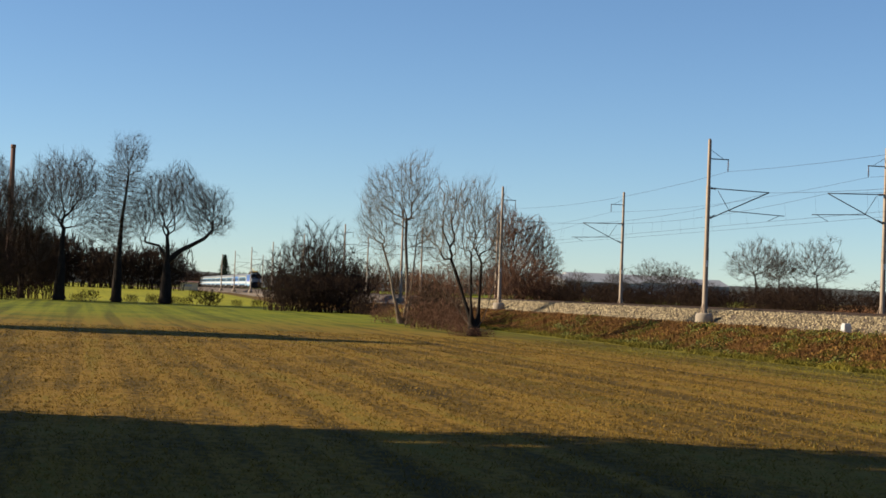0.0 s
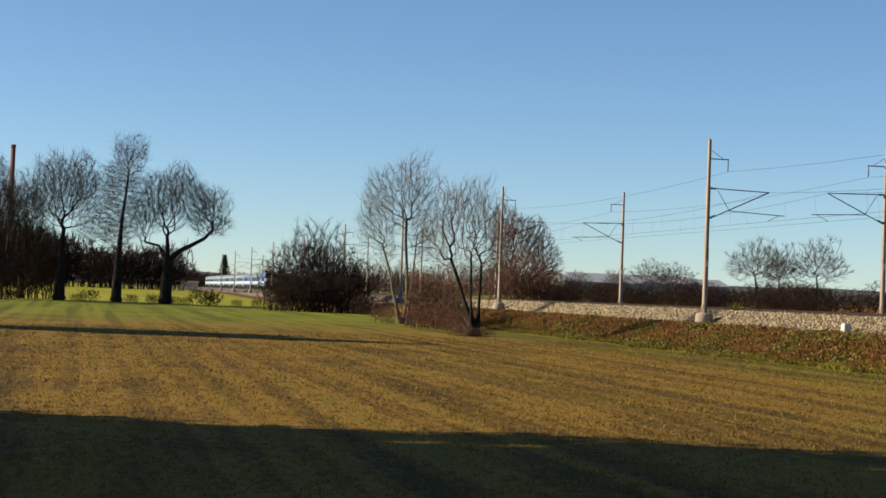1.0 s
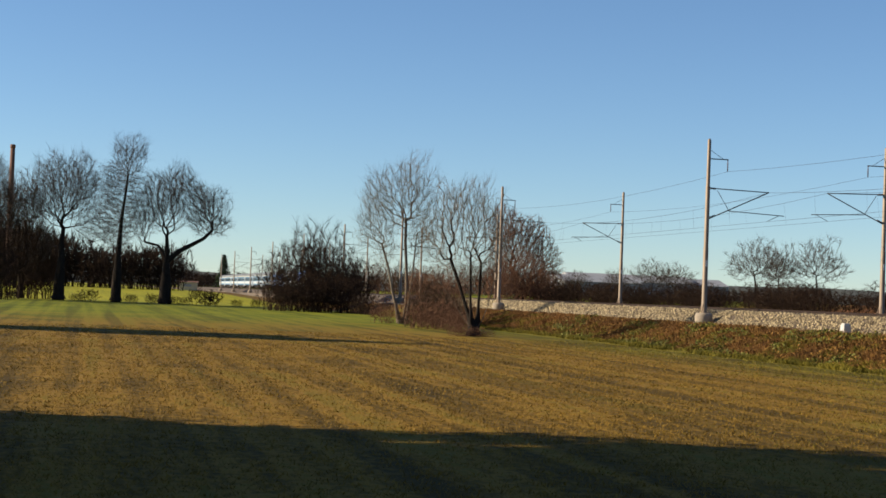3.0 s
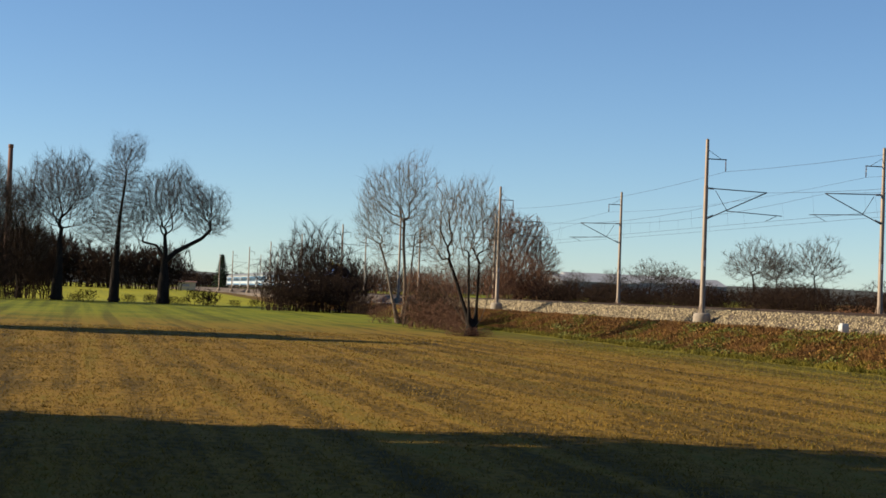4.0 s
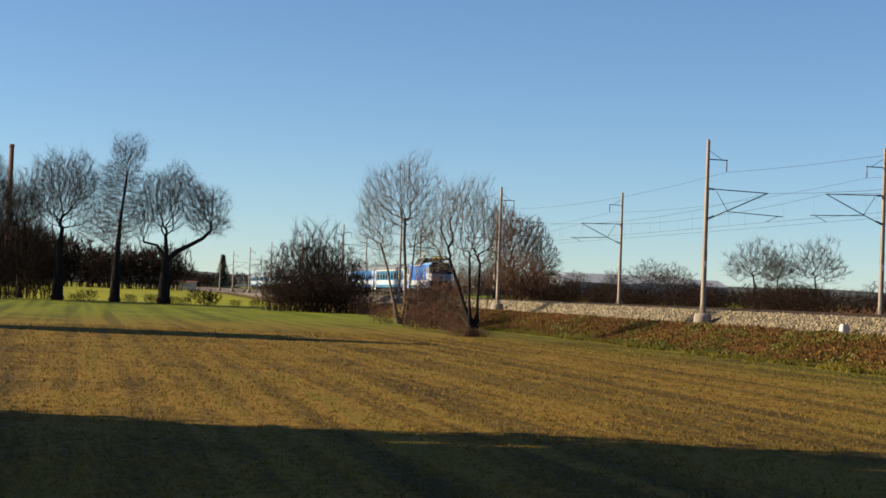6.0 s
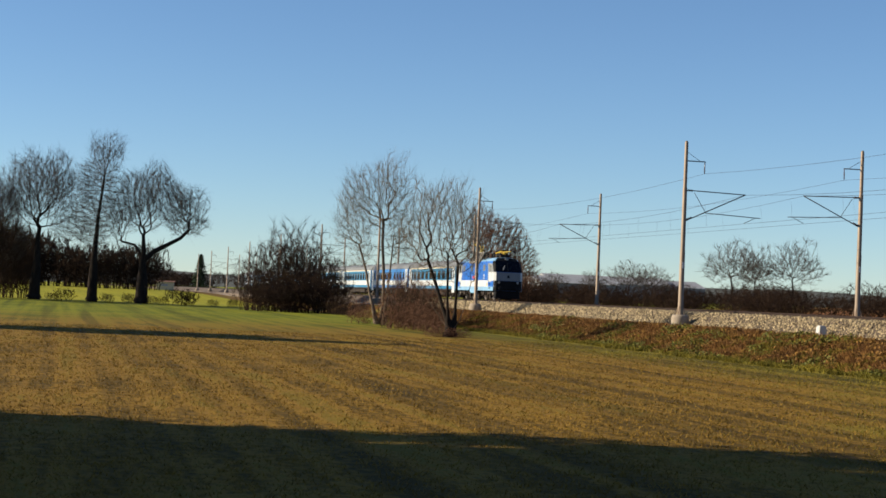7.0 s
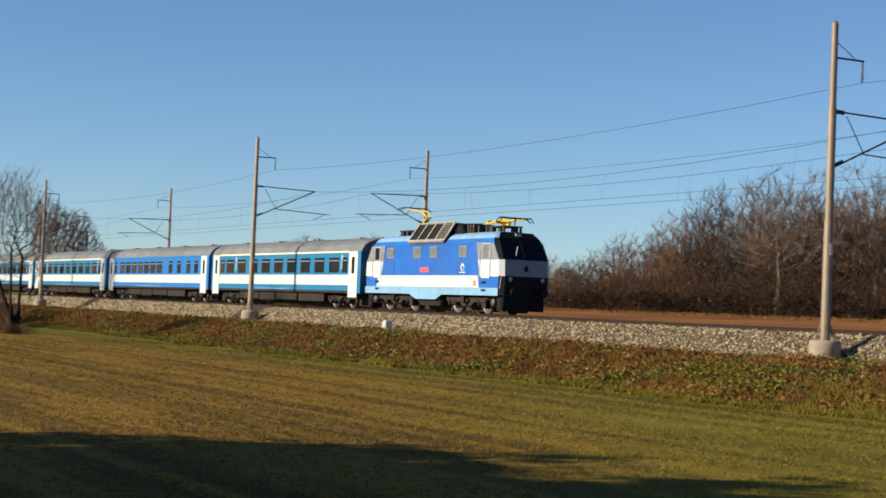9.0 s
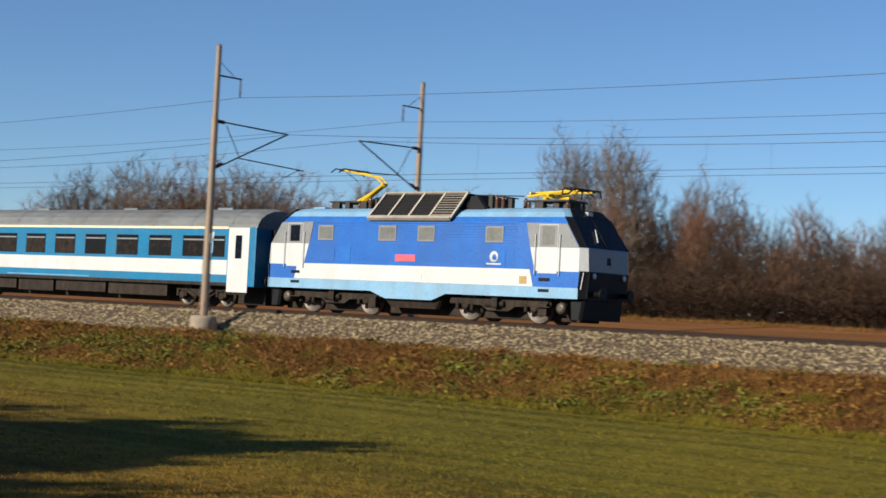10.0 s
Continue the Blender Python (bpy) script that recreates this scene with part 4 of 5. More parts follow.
# dark twigs put the self-shade of the thicket's foot into the brush colour
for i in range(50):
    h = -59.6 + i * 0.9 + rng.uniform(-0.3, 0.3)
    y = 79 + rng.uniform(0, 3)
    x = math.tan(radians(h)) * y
    plant_shrub("brush", x, y, rng.uniform(1.4, 2.4), rng.uniform(3.5, 5), "low dense brush at the foot of the thicket, darkened for its self-shade", TWIG_DARK, "low brush", rng.uniform(0, 6))
for i in range(26):
    h = -58 + i * 1.55
    x, y = place_from(h, 230)
    plant_shrub("distant_copse", x, y, rng.uniform(7, 9), rng.uniform(12, 15), "brown leafless wood behind the thicket", TWIG_BROWN, "distant woods", rng.uniform(0, 6))
# trees that stand out of the belt
for h, y, ht, kind in [(-51.4, 84, 11.6, 4), (-48.3, 88, 11.6, 4), (-46.9, 90, 11.0, 4), (-43.6, 86, 9.6, 0), (-42.9, 88, 9.4, 2), (-40.3, 86, 9.4, 5), (-38.9, 87, 9.0, 5), (-36.2, 91, 12.8, 0), (-35.2, 93, 13.2, 0), (-34.6, 90, 12.2, 1), (-33.9, 92, 12.6, 0), (-30.8, 94, 10.4, 0)]:
    plant_belt(math.tan(radians(h)) * y, y, ht, kind, TWIG_GREY, BARK_PALE, "taller leafless grey tree above the thicket", 1.05)



def build_field_edge():
    """Tall dry grass along the foot of the thicket."""
    r = np.random.default_rng(91)
    n = 2200
    x = -138 + 130 * r.uniform(0, 1, n)
    y = 77.2 + 0.8 * r.normal(0, 1, n) + np.array([0.8 * noise.noise((p * 0.1, 1.0, 8.0)) for p in x])
    xy = np.stack([x, y], 1)
    base = np.repeat(np.concatenate([xy, heights(xy)[:, None]], 1), 4, 0) + r.normal(0, 1, (n * 4, 3)) * np.array([0.15, 0.15, 0])
    v, f = blades(r, base, r.uniform(0.08, 0.34, len(base)), np.full(len(base), 0.018), 0.6)
    tagged(part("field_edge_grass", (v, f), BRAMBLE), "tall dry brown grass along the foot of the thicket", "grass", kind="stuff")


build_field_edge()

# single trees far beyond the hedge
for h, r, ht, kind, w in [(10.55, 300, 11.8, 4, 1.15), (11.3, 312, 11.4, 4, 0.95), (12.55, 300, 12.2, 4, 1.0), (16.95, 300, 8.2, 4, 1.0), (17.35, 310, 6.6, 4, 0.9), (16.6, 330, 5.0, 4, 1.1), (7.1, 420, 10.5, 4, 1.4), (7.9, 430, 10, 4, 1.4), (5.9, 520, 10, 4, 1.2), (4.6, 500, 8.5, 4, 1.4)]:
    x, y = spot(h, r)
    plant_belt(x, y, ht, kind, TWIG_SHADE, BARK_DARK, "far leafless tree with a rounded grey crown", w)

# distant woods along the horizon
for i in range(36):
    a = -16.5 + i * 1.2
    r = 760 + rng.uniform(-60, 120)
    x, y = spot(a, r)
    plant_shrub("distant_copse", x, y, rng.uniform(8, 13), rng.uniform(16, 24), "distant dark wood on the horizon", TWIG_DARK, "distant woods", rng.uniform(0, 6))


def conifer(seed, height, width):
    r = np.random.default_rng(seed)
    n = 2200
    u = r.uniform(0.04, 1, n)
    a = r.uniform(0, math.tau, n)
    rad = width * 0.5 * (1 - u) * r.uniform(0.15, 1.05, n) + 0.05
    c = np.stack([np.cos(a) * rad, np.sin(a) * rad, height * u], 1)
    s = height * 0.05
    out = np.stack([np.cos(a), np.sin(a), np.full(n, -0.35)], 1) * s * r.uniform(0.6, 1.5, (n, 1))
    side = np.stack([-np.sin(a), np.cos(a), r.normal(0, 0.3, n)], 1) * s * 0.45
    v = np.stack([c - side, c + side, c + out], 1).reshape(-1, 3)
    return v, np.arange(len(v)).reshape(-1, 3)


def plant_conifer(x, y, height, width, label, seed, group):
    root = thing("conifer", pose(x, y, ground_z(x, y)), label, "tree", group)
    bm = bmesh.new()
    rod(bm, (0, 0, -0.2), (0, 0, height * 0.97), height * 0.02, 0.02, 8)
    part("trunk", bm, BARK_DARK, root)
    part("foliage", conifer(seed, height, width), NEEDLE, root)


x, y = spot(-7.35, 640)
plant_conifer(x, y, 13.5, 8.0, "dark green spruce far beside the line", 3, "spruces")


def evergreen(seed, height, width, low):
    """Leaf slivers of a broad evergreen crown, in clumps on a rounded outline."""
    r = np.random.default_rng(seed)
    n = 150
    c = unit(r.normal(0, 1, (n, 3))) * r.uniform(0.25, 1, (n, 1)) ** 0.5
    c = c * np.array([width / 2, width / 2, (height - low) / 2]) + np.array([0, 0, (height + low) / 2])
    p = np.repeat(c, 60, 0) + r.normal(0, 0.42, (n * 60, 3))
    a, b = r.normal(0, 0.17, (n * 60, 3)), r.normal(0, 0.17, (n * 60, 3))
    return np.stack([p - a, p + a, p + b * 1.6], 1).reshape(-1, 3), np.arange(n * 180).reshape(-1, 3)


def plant_evergreen(x, y, height, width, low, label, seed, group):
    root = thing("evergreen_tree", pose(x, y, ground_z(x, y)), label, "tree", group)
    bm = bmesh.new()
    rod(bm, (0, 0, -0.2), (0, 0, height * 0.9), 0.28, 0.05, 8)
    part("trunk", bm, BARK_DARK, root)
    part("foliage", evergreen(seed, height, width, low), NEEDLE, root)


# broad evergreens behind the tripod, whose shade lies over the near meadow
for i, (x, y, ht, wd, lo) in enumerate([(-34.6, -15.5, 13.0, 7, 1), (-30.0, -16, 14.0, 6.5, 1), (-25.5, -16.5, 13.6, 4.2, 6), (-33.4, -21, 14.6, 7.5, 0.5), (-28.5, -22, 15.4, 7, 0.5), (-24.5, -21, 13.4, 6, 1), (-20, -22, 12.2, 6, 0.5), (-15, -21, 11.0, 6, 0.5), (-22.0, -14, 9.4, 6.0, 0.5)]):
    plant_evergreen(x, y, ht, wd, lo, "tall broad dark evergreen tree behind the meadow", 10 + i, "evergreens casting shade")
for i, (x, y, ht) in enumerate([(-100, -25, 17.5), (-104.5, -30, 18)]):
    plant_evergreen(x, y, ht, 4.6, 5, "tall dark evergreen tree beside the meadow", 30 + i, "evergreens casting shade")


# ---- far buildings ----
HALL_WALL = surface("pale_cladding", (0.2, 0.21, 0.23), (0.28, 0.3, 0.32), 0.5, 0.7, bump=0)
CREAM_WALL = surface("cream_render", (0.45, 0.38, 0.24), (0.6, 0.52, 0.34), 0.8, 0.85, bump=0.1)
HALL_ROOF = surface("pale_roof", (0.27, 0.27, 0.28), (0.36, 0.36, 0.37), 0.3, 0.85, bump=0, gloss=0.1)
BRICK_RED = surface("red_roof", (0.1, 0.045, 0.028), (0.17, 0.075, 0.045), 0.5, 0.8, bump=0)


def build_hall(x, y, length, depth, wall, rise, turn, label, roofing, cladding=HALL_WALL):
    root = thing("hall", pose(x, y, ground_z(x, y), 0, 0, turn), label, "building", "far buildings")
    part("wall", box(-length / 2, length / 2, -depth / 2, depth / 2, -0.3, wall, 0.05), cladding, root)
    part("roof", plate([(-depth / 2 - 0.4, wall), (depth / 2 + 0.4, wall), (0, wall + rise)], -length / 2 - 0.4, length + 0.8), roofing, root).matrix_local = pose(0, 0, 0.02, 0, 0, 90)
    for i in range(int(length // 5)):
        c = -length / 2 + 2.5 + i * 5
        part("window", box(c - 1.2, c + 1.2, -depth / 2 - 0.06, -depth / 2 + 0.05, wall * 0.45, wall * 0.75), HALL_ROOF, root)
    return root


for h, r, ln, dp, wl, rs, tn in [(5.1, 560, 28, 16, 5.6, 2.3, 100), (6.2, 600, 46, 18, 6.6, 2.6, 96), (7.9, 610, 34, 16, 6.2, 2.4, 98)]:
    x, y = spot(h, r)
    build_hall(x, y, ln, dp, wl, rs, tn, "long low pale industrial hall beyond the hedge", HALL_ROOF)
x, y = spot(-8.5, 560)
build_hall(x, y, 5.6, 3.4, 2.6, 0.4, 85, "small cream wayside hut beside the line", BRICK_RED, CREAM_WALL)


def build_chimney():
    x, y = spot(-14.42, 420)
    root = thing("factory_chimney", pose(x, y, ground_z(x, y)), "tall brown brick factory chimney far behind the trees", "chimney")
    part("shaft", turned([(0.9, -0.5), (0.85, 2), (0.55, 33.5)], 18), BRICK_RED, root)
    part("rim", turned([(0.58, 33.2), (0.64, 33.4), (0.64, 34.0), (0.5, 34.1)], 18), BRICK_RED, root)


build_chimney()


def build_ridge():
    """Low wooded hills on the horizon."""
    vs, fs = [], []
    n = 120
    for i in range(n + 1):
        a = radians(-100 + i * 0.75)
        top = 42 + 26 * noise.noise((i * 0.05, 0.3, 0)) + 7 * noise.noise((i * 0.35, 1.3, 0))
        for r, z in ((3500, -1), (3900, top), (4400, -1)):
            vs.append((math.sin(a) * r, math.cos(a) * r, z))
    for i in range(n):
        for j in range(2):
            fs.append((i * 3 + j, (i + 1) * 3 + j, (i + 1) * 3 + j + 1, i * 3 + j + 1))
    tagged(part("backdrop", (vs, fs), HILL), "low wooded hills far off on the horizon", "hills", kind="structure")


HILL = surface("wooded_hill", (0.035, 0.04, 0.035), (0.07, 0.075, 0.06), 0.01, 0.95, bump=0)
build_ridge()


# ---- the train ----
LOCO_BLUE = surface("loco_blue", (0.010, 0.085, 0.36), (0.018, 0.13, 0.47), 1.2, 0.38, bump=0.03, dirt=(0.05, 0.07, 0.16), dirt_amount=0.35)
SKY_BLUE = surface("pale_blue_paint", (0.1376, 0.2838, 0.4472), (0.215, 0.3784, 0.5418), 1.5, 0.45, bump=0.03, dirt=(0.16, 0.17, 0.17), dirt_amount=0.5)
CAB_GREY = surface("grey_paint", (0.15, 0.157, 0.165), (0.215, 0.223, 0.232), 1.5, 0.45, bump=0.02, dirt=(0.12, 0.11, 0.1), dirt_amount=0.3)
BLACK_PAINT = surface("black_paint", (0.004, 0.004, 0.005), (0.01, 0.01, 0.012), 2.0, 0.55, bump=0.02, gloss=0.15)
GLASS_DARK = surface("dark_glass", (0.003, 0.004, 0.008), (0.006, 0.008, 0.014), 0.6, 0.25, bump=0, gloss=0.12)
GLASS_DUSTY = surface("dusty_glass", (0.085, 0.088, 0.082), (0.16, 0.163, 0.15), 3.0, 0.4, bump=0)
UNDER = surface("running_gear", (0.011, 0.009, 0.008), (0.042, 0.032, 0.026), 5.0, 0.75, 0.2, 0.2, dirt=(0.07, 0.05, 0.034), dirt_amount=0.5, gloss=0.15)
TYRE = surface("wheel_steel", (0.045, 0.036, 0.03), (0.12, 0.1, 0.082), 5.0, 0.5, 0.5, 0.1)
YELLOW = surface("yellow_paint", (0.5332, 0.344, 0.0086), (0.6708, 0.4472, 0.0172), 4.0, 0.45, bump=0.02)
OCHRE = surface("ochre_plate", (0.26, 0.17, 0.06), (0.4, 0.28, 0.11), 4.0, 0.6, bump=0.05)
GRILLE = surface("grille_metal", (0.28, 0.25, 0.205), (0.42, 0.38, 0.32), 3.0, 0.6, 0.2, 0.05, dirt=(0.2, 0.16, 0.12))
RED_SIGN = surface("red_sign", (0.55, 0.06, 0.09), (0.66, 0.1, 0.13), 6.0, 0.5, bump=0)
COACH_BLUE = surface("coach_blue", (0.008, 0.12, 0.26), (0.014, 0.165, 0.33), 0.9, 0.36, bump=0.03, dirt=(0.05, 0.1, 0.15), dirt_amount=0.4)
DINER_BLUE = surface("diner_blue", (0.012, 0.12, 0.38), (0.02, 0.16, 0.46), 0.9, 0.36, bump=0.03, dirt=(0.05, 0.1, 0.15), dirt_amount=0.3)
COACH_ROOF = surface("coach_roof", (0.1032, 0.1118, 0.1161), (0.172, 0.1806, 0.1849), 0.7, 0.6, bump=0.05, stretch=(0.3, 1, 1), dirt=(0.09, 0.08, 0.07), dirt_amount=0.5)
CREAM = surface("cream_line", (0.6, 0.5, 0.33), (0.72, 0.62, 0.44), 2.0, 0.5, bump=0)
CURTAIN = surface("dim_interior", (0.006, 0.004, 0.003), (0.05, 0.026, 0.01), 0.5, 0.2, bump=0, gloss=0.22, per_piece=0.5)
LAMP = surface("lamp_glass", (0.27, 0.27, 0.261), (0.36, 0.36, 0.351), 6.0, 0.2, bump=0)


def ring_body(levels, bm=None):
    """A body from level rings (z, x_back, x_front, half_width, corner)."""
    bm = bm or bmesh.new()
    rings = []
    for z, xb, xf, w, c in levels:
        pts = [(xb + c, -w), (xf - c, -w), (xf - c * 0.47, -w + c * 0.47), (xf, -w + c), (xf, w - c), (xf - c * 0.47, w - c * 0.47), (xf - c, w), (xb + c, w), (xb + c * 0.47, w - c * 0.47), (xb, w - c), (xb, -w + c), (xb + c * 0.47, -w + c * 0.47)]
        rings.append([bm.verts.new((x, y, z)) for x, y in pts])
    for a, b in zip(rings, rings[1:]):
        for i in range(len(a)):
            j = (i + 1) % len(a)
            bm.faces.new((a[i], a[j], b[j], b[i]))
    bm.faces.new(rings[0][::-1])
    bm.faces.new(rings[-1])
    return bm


def quad_plate(corners, out, thick=0.012):
    """A four-cornered panel, raised by thick along out."""
    bm = bmesh.new()
    o = Vector(out).normalized() * thick
    a = [bm.verts.new(Vector(c) - o * 0.5) for c in corners]
    b = [bm.verts.new(Vector(c) + o) for c in corners]
    bm.faces.new(a)
    bm.faces.new(b)
    for i in range(4):
        j = (i + 1) % 4
        bm.faces.new((a[i], a[j], b[j], b[i]))
    bmesh.ops.recalc_face_normals(bm, faces=bm.faces)
    return bm


def wheelset(parent, x, radius, label=""):
    for s in (-1, 1):
        prof = [(radius + 0.03, s * 0.67), (radius + 0.03, s * 0.70), (radius, s * 0.705), (radius - 0.01, s * 0.80), (radius - 0.06, s * 0.805), (radius - 0.09, s * 0.77), (0.2, s * 0.76), (0.14, s * 0.84)]
        part("wheel", turned(prof, 28, "y", None, (x, 0, radius)), TYRE, parent)
        bmx = bmesh.new()
        turned([(0.17, s * 0.84), (0.19, s * 0.98), (0.19, s * 1.12), (0.12, s * 1.16)], 12, "y", bmx, (x, 0, radius))
        part("axle_box", bmx, UNDER, parent)
    bma = bmesh.new()
    rod(bma, (x, -0.7, radius), (x, 0.7, radius), 0.09)
    part("axle", bma, UNDER, parent)


def springs(parent, x, z0, z1, y):
    bm = bmesh.new()
    n = 5
    prof = []
    for i in range(n):
        h = z0 + (z1 - z0) * i / n
        prof += [(0.07, h), (0.1, h + (z1 - z0) / n * 0.5)]
    turned(prof + [(0.07, z1)], 10, "z", bm, (x, y, 0))
    part("spring", bm, UNDER, parent)


def build_loco():
    root = thing("locomotive", Matrix.Identity(4), "blue and white electric locomotive with dark sloping cab windows", "locomotive", "train")
    W = 1.46
    body = part("body", ring_body([(0.88, -8.35, 8.0, W - 0.02, 0.22), (1.0, -8.4, 8.05, W, 0.22), (1.85, -8.42, 8.12, W, 0.22), (2.65, -8.35, 8.05, W, 0.22), (3.5, -7.75, 7.45, W - 0.02, 0.22), (3.72, -7.55, 7.25, W - 0.14, 0.25)]), LOCO_BLUE, root, "royal blue body shell with fine ribs")
    part("roof", ring_body([(3.71, -7.56, 7.27, W - 0.13, 0.25), (3.9, -7.4, 7.1, W - 0.28, 0.25), (4.02, -7.2, 6.9, W - 0.5, 0.25), (4.08, -6.9, 6.6, 0.6, 0.2)]), SKY_BLUE, root, "pale blue roof edge")
    # ribs along the sides
    for s in (-1, 1):
        y = s * W
        t = s * 0.010
        for i in range(15):
            z = 2.05 + i * 0.1
            part("rib", plate([(-6.4, z), (4.9, z), (4.9, z + 0.022), (-6.4, z + 0.022)], y, t * 0.9), LOCO_BLUE, body)
        part("skirt", plate([(-8.28, 0.86), (-2.35, 0.86), (-1.55, 0.6), (0.9, 0.6), (1.6, 0.86), (7.85, 0.86), (7.85, 1.24), (-8.28, 1.24)], y, s * 0.022), SKY_BLUE, root, "pale blue skirt")
        part("white_band", plate([(-6.72, 1.245), (5.8, 1.245), (5.62, 1.85), (-6.55, 1.85)], y, s * 0.016), TRAIN_WHITE, root, "white band")
        for k in (1, -1):
            f = (lambda v: v) if k > 0 else (lambda v: -0.35 - v)
            part("cab_panel", plate([(f(5.85), 1.8), (f(7.86), 1.8), (f(7.83), 2.63), (f(5.6), 2.63)], y, s * 0.012), TRAIN_WHITE, root, "white cab side")
            part("cab_upper", plate([(f(5.59), 2.635), (f(7.82), 2.635), (f(7.25), 3.46), (f(5.38), 3.5)], y - s * 0.02, s * 0.032), CAB_GREY, root, "grey upper cab side")
            part("cab_pillar", quad_plate([(f(7.83), s * 1.46, 2.65), (f(8.05), s * 1.24, 2.65), (f(7.45), s * 1.22, 3.5), (f(7.23), s * 1.44, 3.5)], (k, s, 0.4), 0.024), BLACK_PAINT, root, "black window pillar")
            part("pillar_top", quad_plate([(f(7.23), s * 1.44, 3.5), (f(7.45), s * 1.22, 3.5), (f(7.25), s * 1.07, 3.72), (f(7.0), s * 1.32, 3.72)], (k, s, 0.8), 0.024), BLACK_PAINT, root)
            door = part("cab_door", plate([(f(5.98), 1.72), (f(6.86), 1.72), (f(6.86), 3.44), (f(5.98), 3.44)], y, s * 0.018), TRAIN_WHITE, root, "white cab door")
            part("door_upper", plate([(f(6.0), 2.64), (f(6.84), 2.64), (f(6.84), 3.42), (f(6.0), 3.42)], y, s * 0.022), CAB_GREY, door)
            part("door_window", plate([(f(6.15), 2.72), (f(6.7), 2.72), (f(6.7), 3.36), (f(6.15), 3.36)], y, s * 0.028), GLASS_DUSTY if k > 0 else GLASS_DARK, door)
            for xx in (5.86, 6.98):
                bm = bmesh.new()
                rod(bm, (f(xx), y + s * 0.06, 1.66), (f(xx), y + s * 0.06, 3.1), 0.018, None, 6)
                rod(bm, (f(xx), y, 1.68), (f(xx), y + s * 0.06, 1.68), 0.014, None, 6)
                rod(bm, (f(xx), y, 3.08), (f(xx), y + s * 0.06, 3.08), 0.014, None, 6)
                part("handrail", bm, TRAIN_WHITE, root)
            for zz in (1.45, 1.06):
                part("step_recess", plate([(f(6.05), zz), (f(6.55), zz), (f(6.55), zz + 0.11), (f(6.05), zz + 0.11)], y, s * 0.026), BLACK_PAINT, root)
            part("step", box(min(f(6.0), f(6.6)), max(f(6.0), f(6.6)), min(y, y - s * 0.3), max(y, y - s * 0.3), 0.52, 0.56), UNDER, root)
        for x0, x1 in ((-5.44, -4.58), (-2.06, -1.12), (0.02, 0.89), (3.44, 4.3)):
            win = part("side_window", plate([(x0, 2.78), (x1, 2.78), (x1, 3.36), (x0, 3.36)], y, s * 0.014), CAB_GREY, root)
            part("pane", plate([(x0 + 0.06, 2.84), (x1 - 0.06, 2.84), (x1 - 0.06, 3.3), (x0 + 0.06, 3.3)], y, s * 0.019), GLASS_DUSTY, win)
        for x0, x1 in ((-5.6, -4.45), (-4.3, -3.55)):
            part("hatch", plate([(x0, 1.95), (x1, 1.95), (x1, 2.5), (x0, 2.5)], y, s * 0.013), LOCO_BLUE, root)
        part("frame_hatch", plate([(-1.6, 1.27), (0.35, 1.27), (0.35, 1.52), (-1.6, 1.52)], y, s * 0.026), SKY_BLUE if s > 0 else TRAIN_WHITE, root)
        part("sign", plate([(-1.1, 2.02), (-0.05, 2.02), (-0.05, 2.27), (-1.1, 2.27)], y, s * 0.02), RED_SIGN, root, "small red sign")
        logo = part("emblem_plate", plate([(3.35, 1.92), (4.45, 1.92), (4.45, 2.52), (3.35, 2.52)], y, s * 0.012), LOCO_BLUE, root)
        part("emblem", turned([(0.21, s * W), (0.21, s * (W + 0.02)), (0.12, s * (W + 0.021))], 14, "y", None, (3.9, 0, 2.26)), TRAIN_WHITE, logo, "round white emblem")
        part("emblem_heart", turned([(0.11, s * W), (0.11, s * (W + 0.024)), (0.05, s * (W + 0.026))], 10, "y", None, (3.93, 0, 2.25)), LOCO_BLUE, logo)
        part("emblem_bar", plate([(3.55, 1.98), (4.25, 1.98), (4.25, 2.03), (3.55, 2.03)], y, s * 0.02), TRAIN_WHITE, logo)
        part("number_plate", plate([(5.15, 1.33), (5.5, 1.33), (5.5, 1.6), (5.15, 1.6)], y, s * 0.024), OCHRE, root, "small ochre plate")
        # slanted air-intake grille on the roof shoulder
        g = part("roof_grille", quad_plate([(-2.65, s * 1.47, 3.62), (1.7, s * 1.47, 3.62), (2.15, s * 1.02, 4.6), (-2.1, s * 1.02, 4.6)], (0, s, 0.45), 0.03), BLACK_PAINT, root, "slatted air intake")
        def gp(u, v, o=0.05):
            return (-2.65 + 4.35 * u + (0.55 - 0.1 * u) * v, s * (1.47 - 0.45 * v + o), 3.62 + 0.98 * v + o * 0.45)
        for u in (0.0, 0.24, 0.49, 0.74, 1.0):
            bm = bmesh.new()
            rod(bm, gp(u, 0), gp(u, 1), 0.055, None, 4)
            part("grille_post", bm, GRILLE, g)
        for v in (0.0, 0.06, 1.0):
            bm = bmesh.new()
            rod(bm, gp(0, v), gp(1, v), 0.05 if v else 0.09, None, 4)
            part("grille_rail", bm, GRILLE, g)
        for i in range(9):
            bm = bmesh.new()
            rod(bm, gp(0, 0.14 + i * 0.095, 0.035), gp(1, 0.14 + i * 0.095, 0.035), 0.014, None, 4)
            part("slat", bm, DARK_STEEL, g)
            bm = bmesh.new()
            rod(bm, gp(0.75, 0.14 + i * 0.095, 0.05), gp(0.99, 0.14 + i * 0.095, 0.05), 0.016, None, 4)
            part("slat", bm, GRILLE, g)
    part("grille_roof", box(-2.1, 2.15, -1.02, 1.02, 4.05, 4.6, 0.05), BLACK_PAINT, root, "dark box between the grilles")
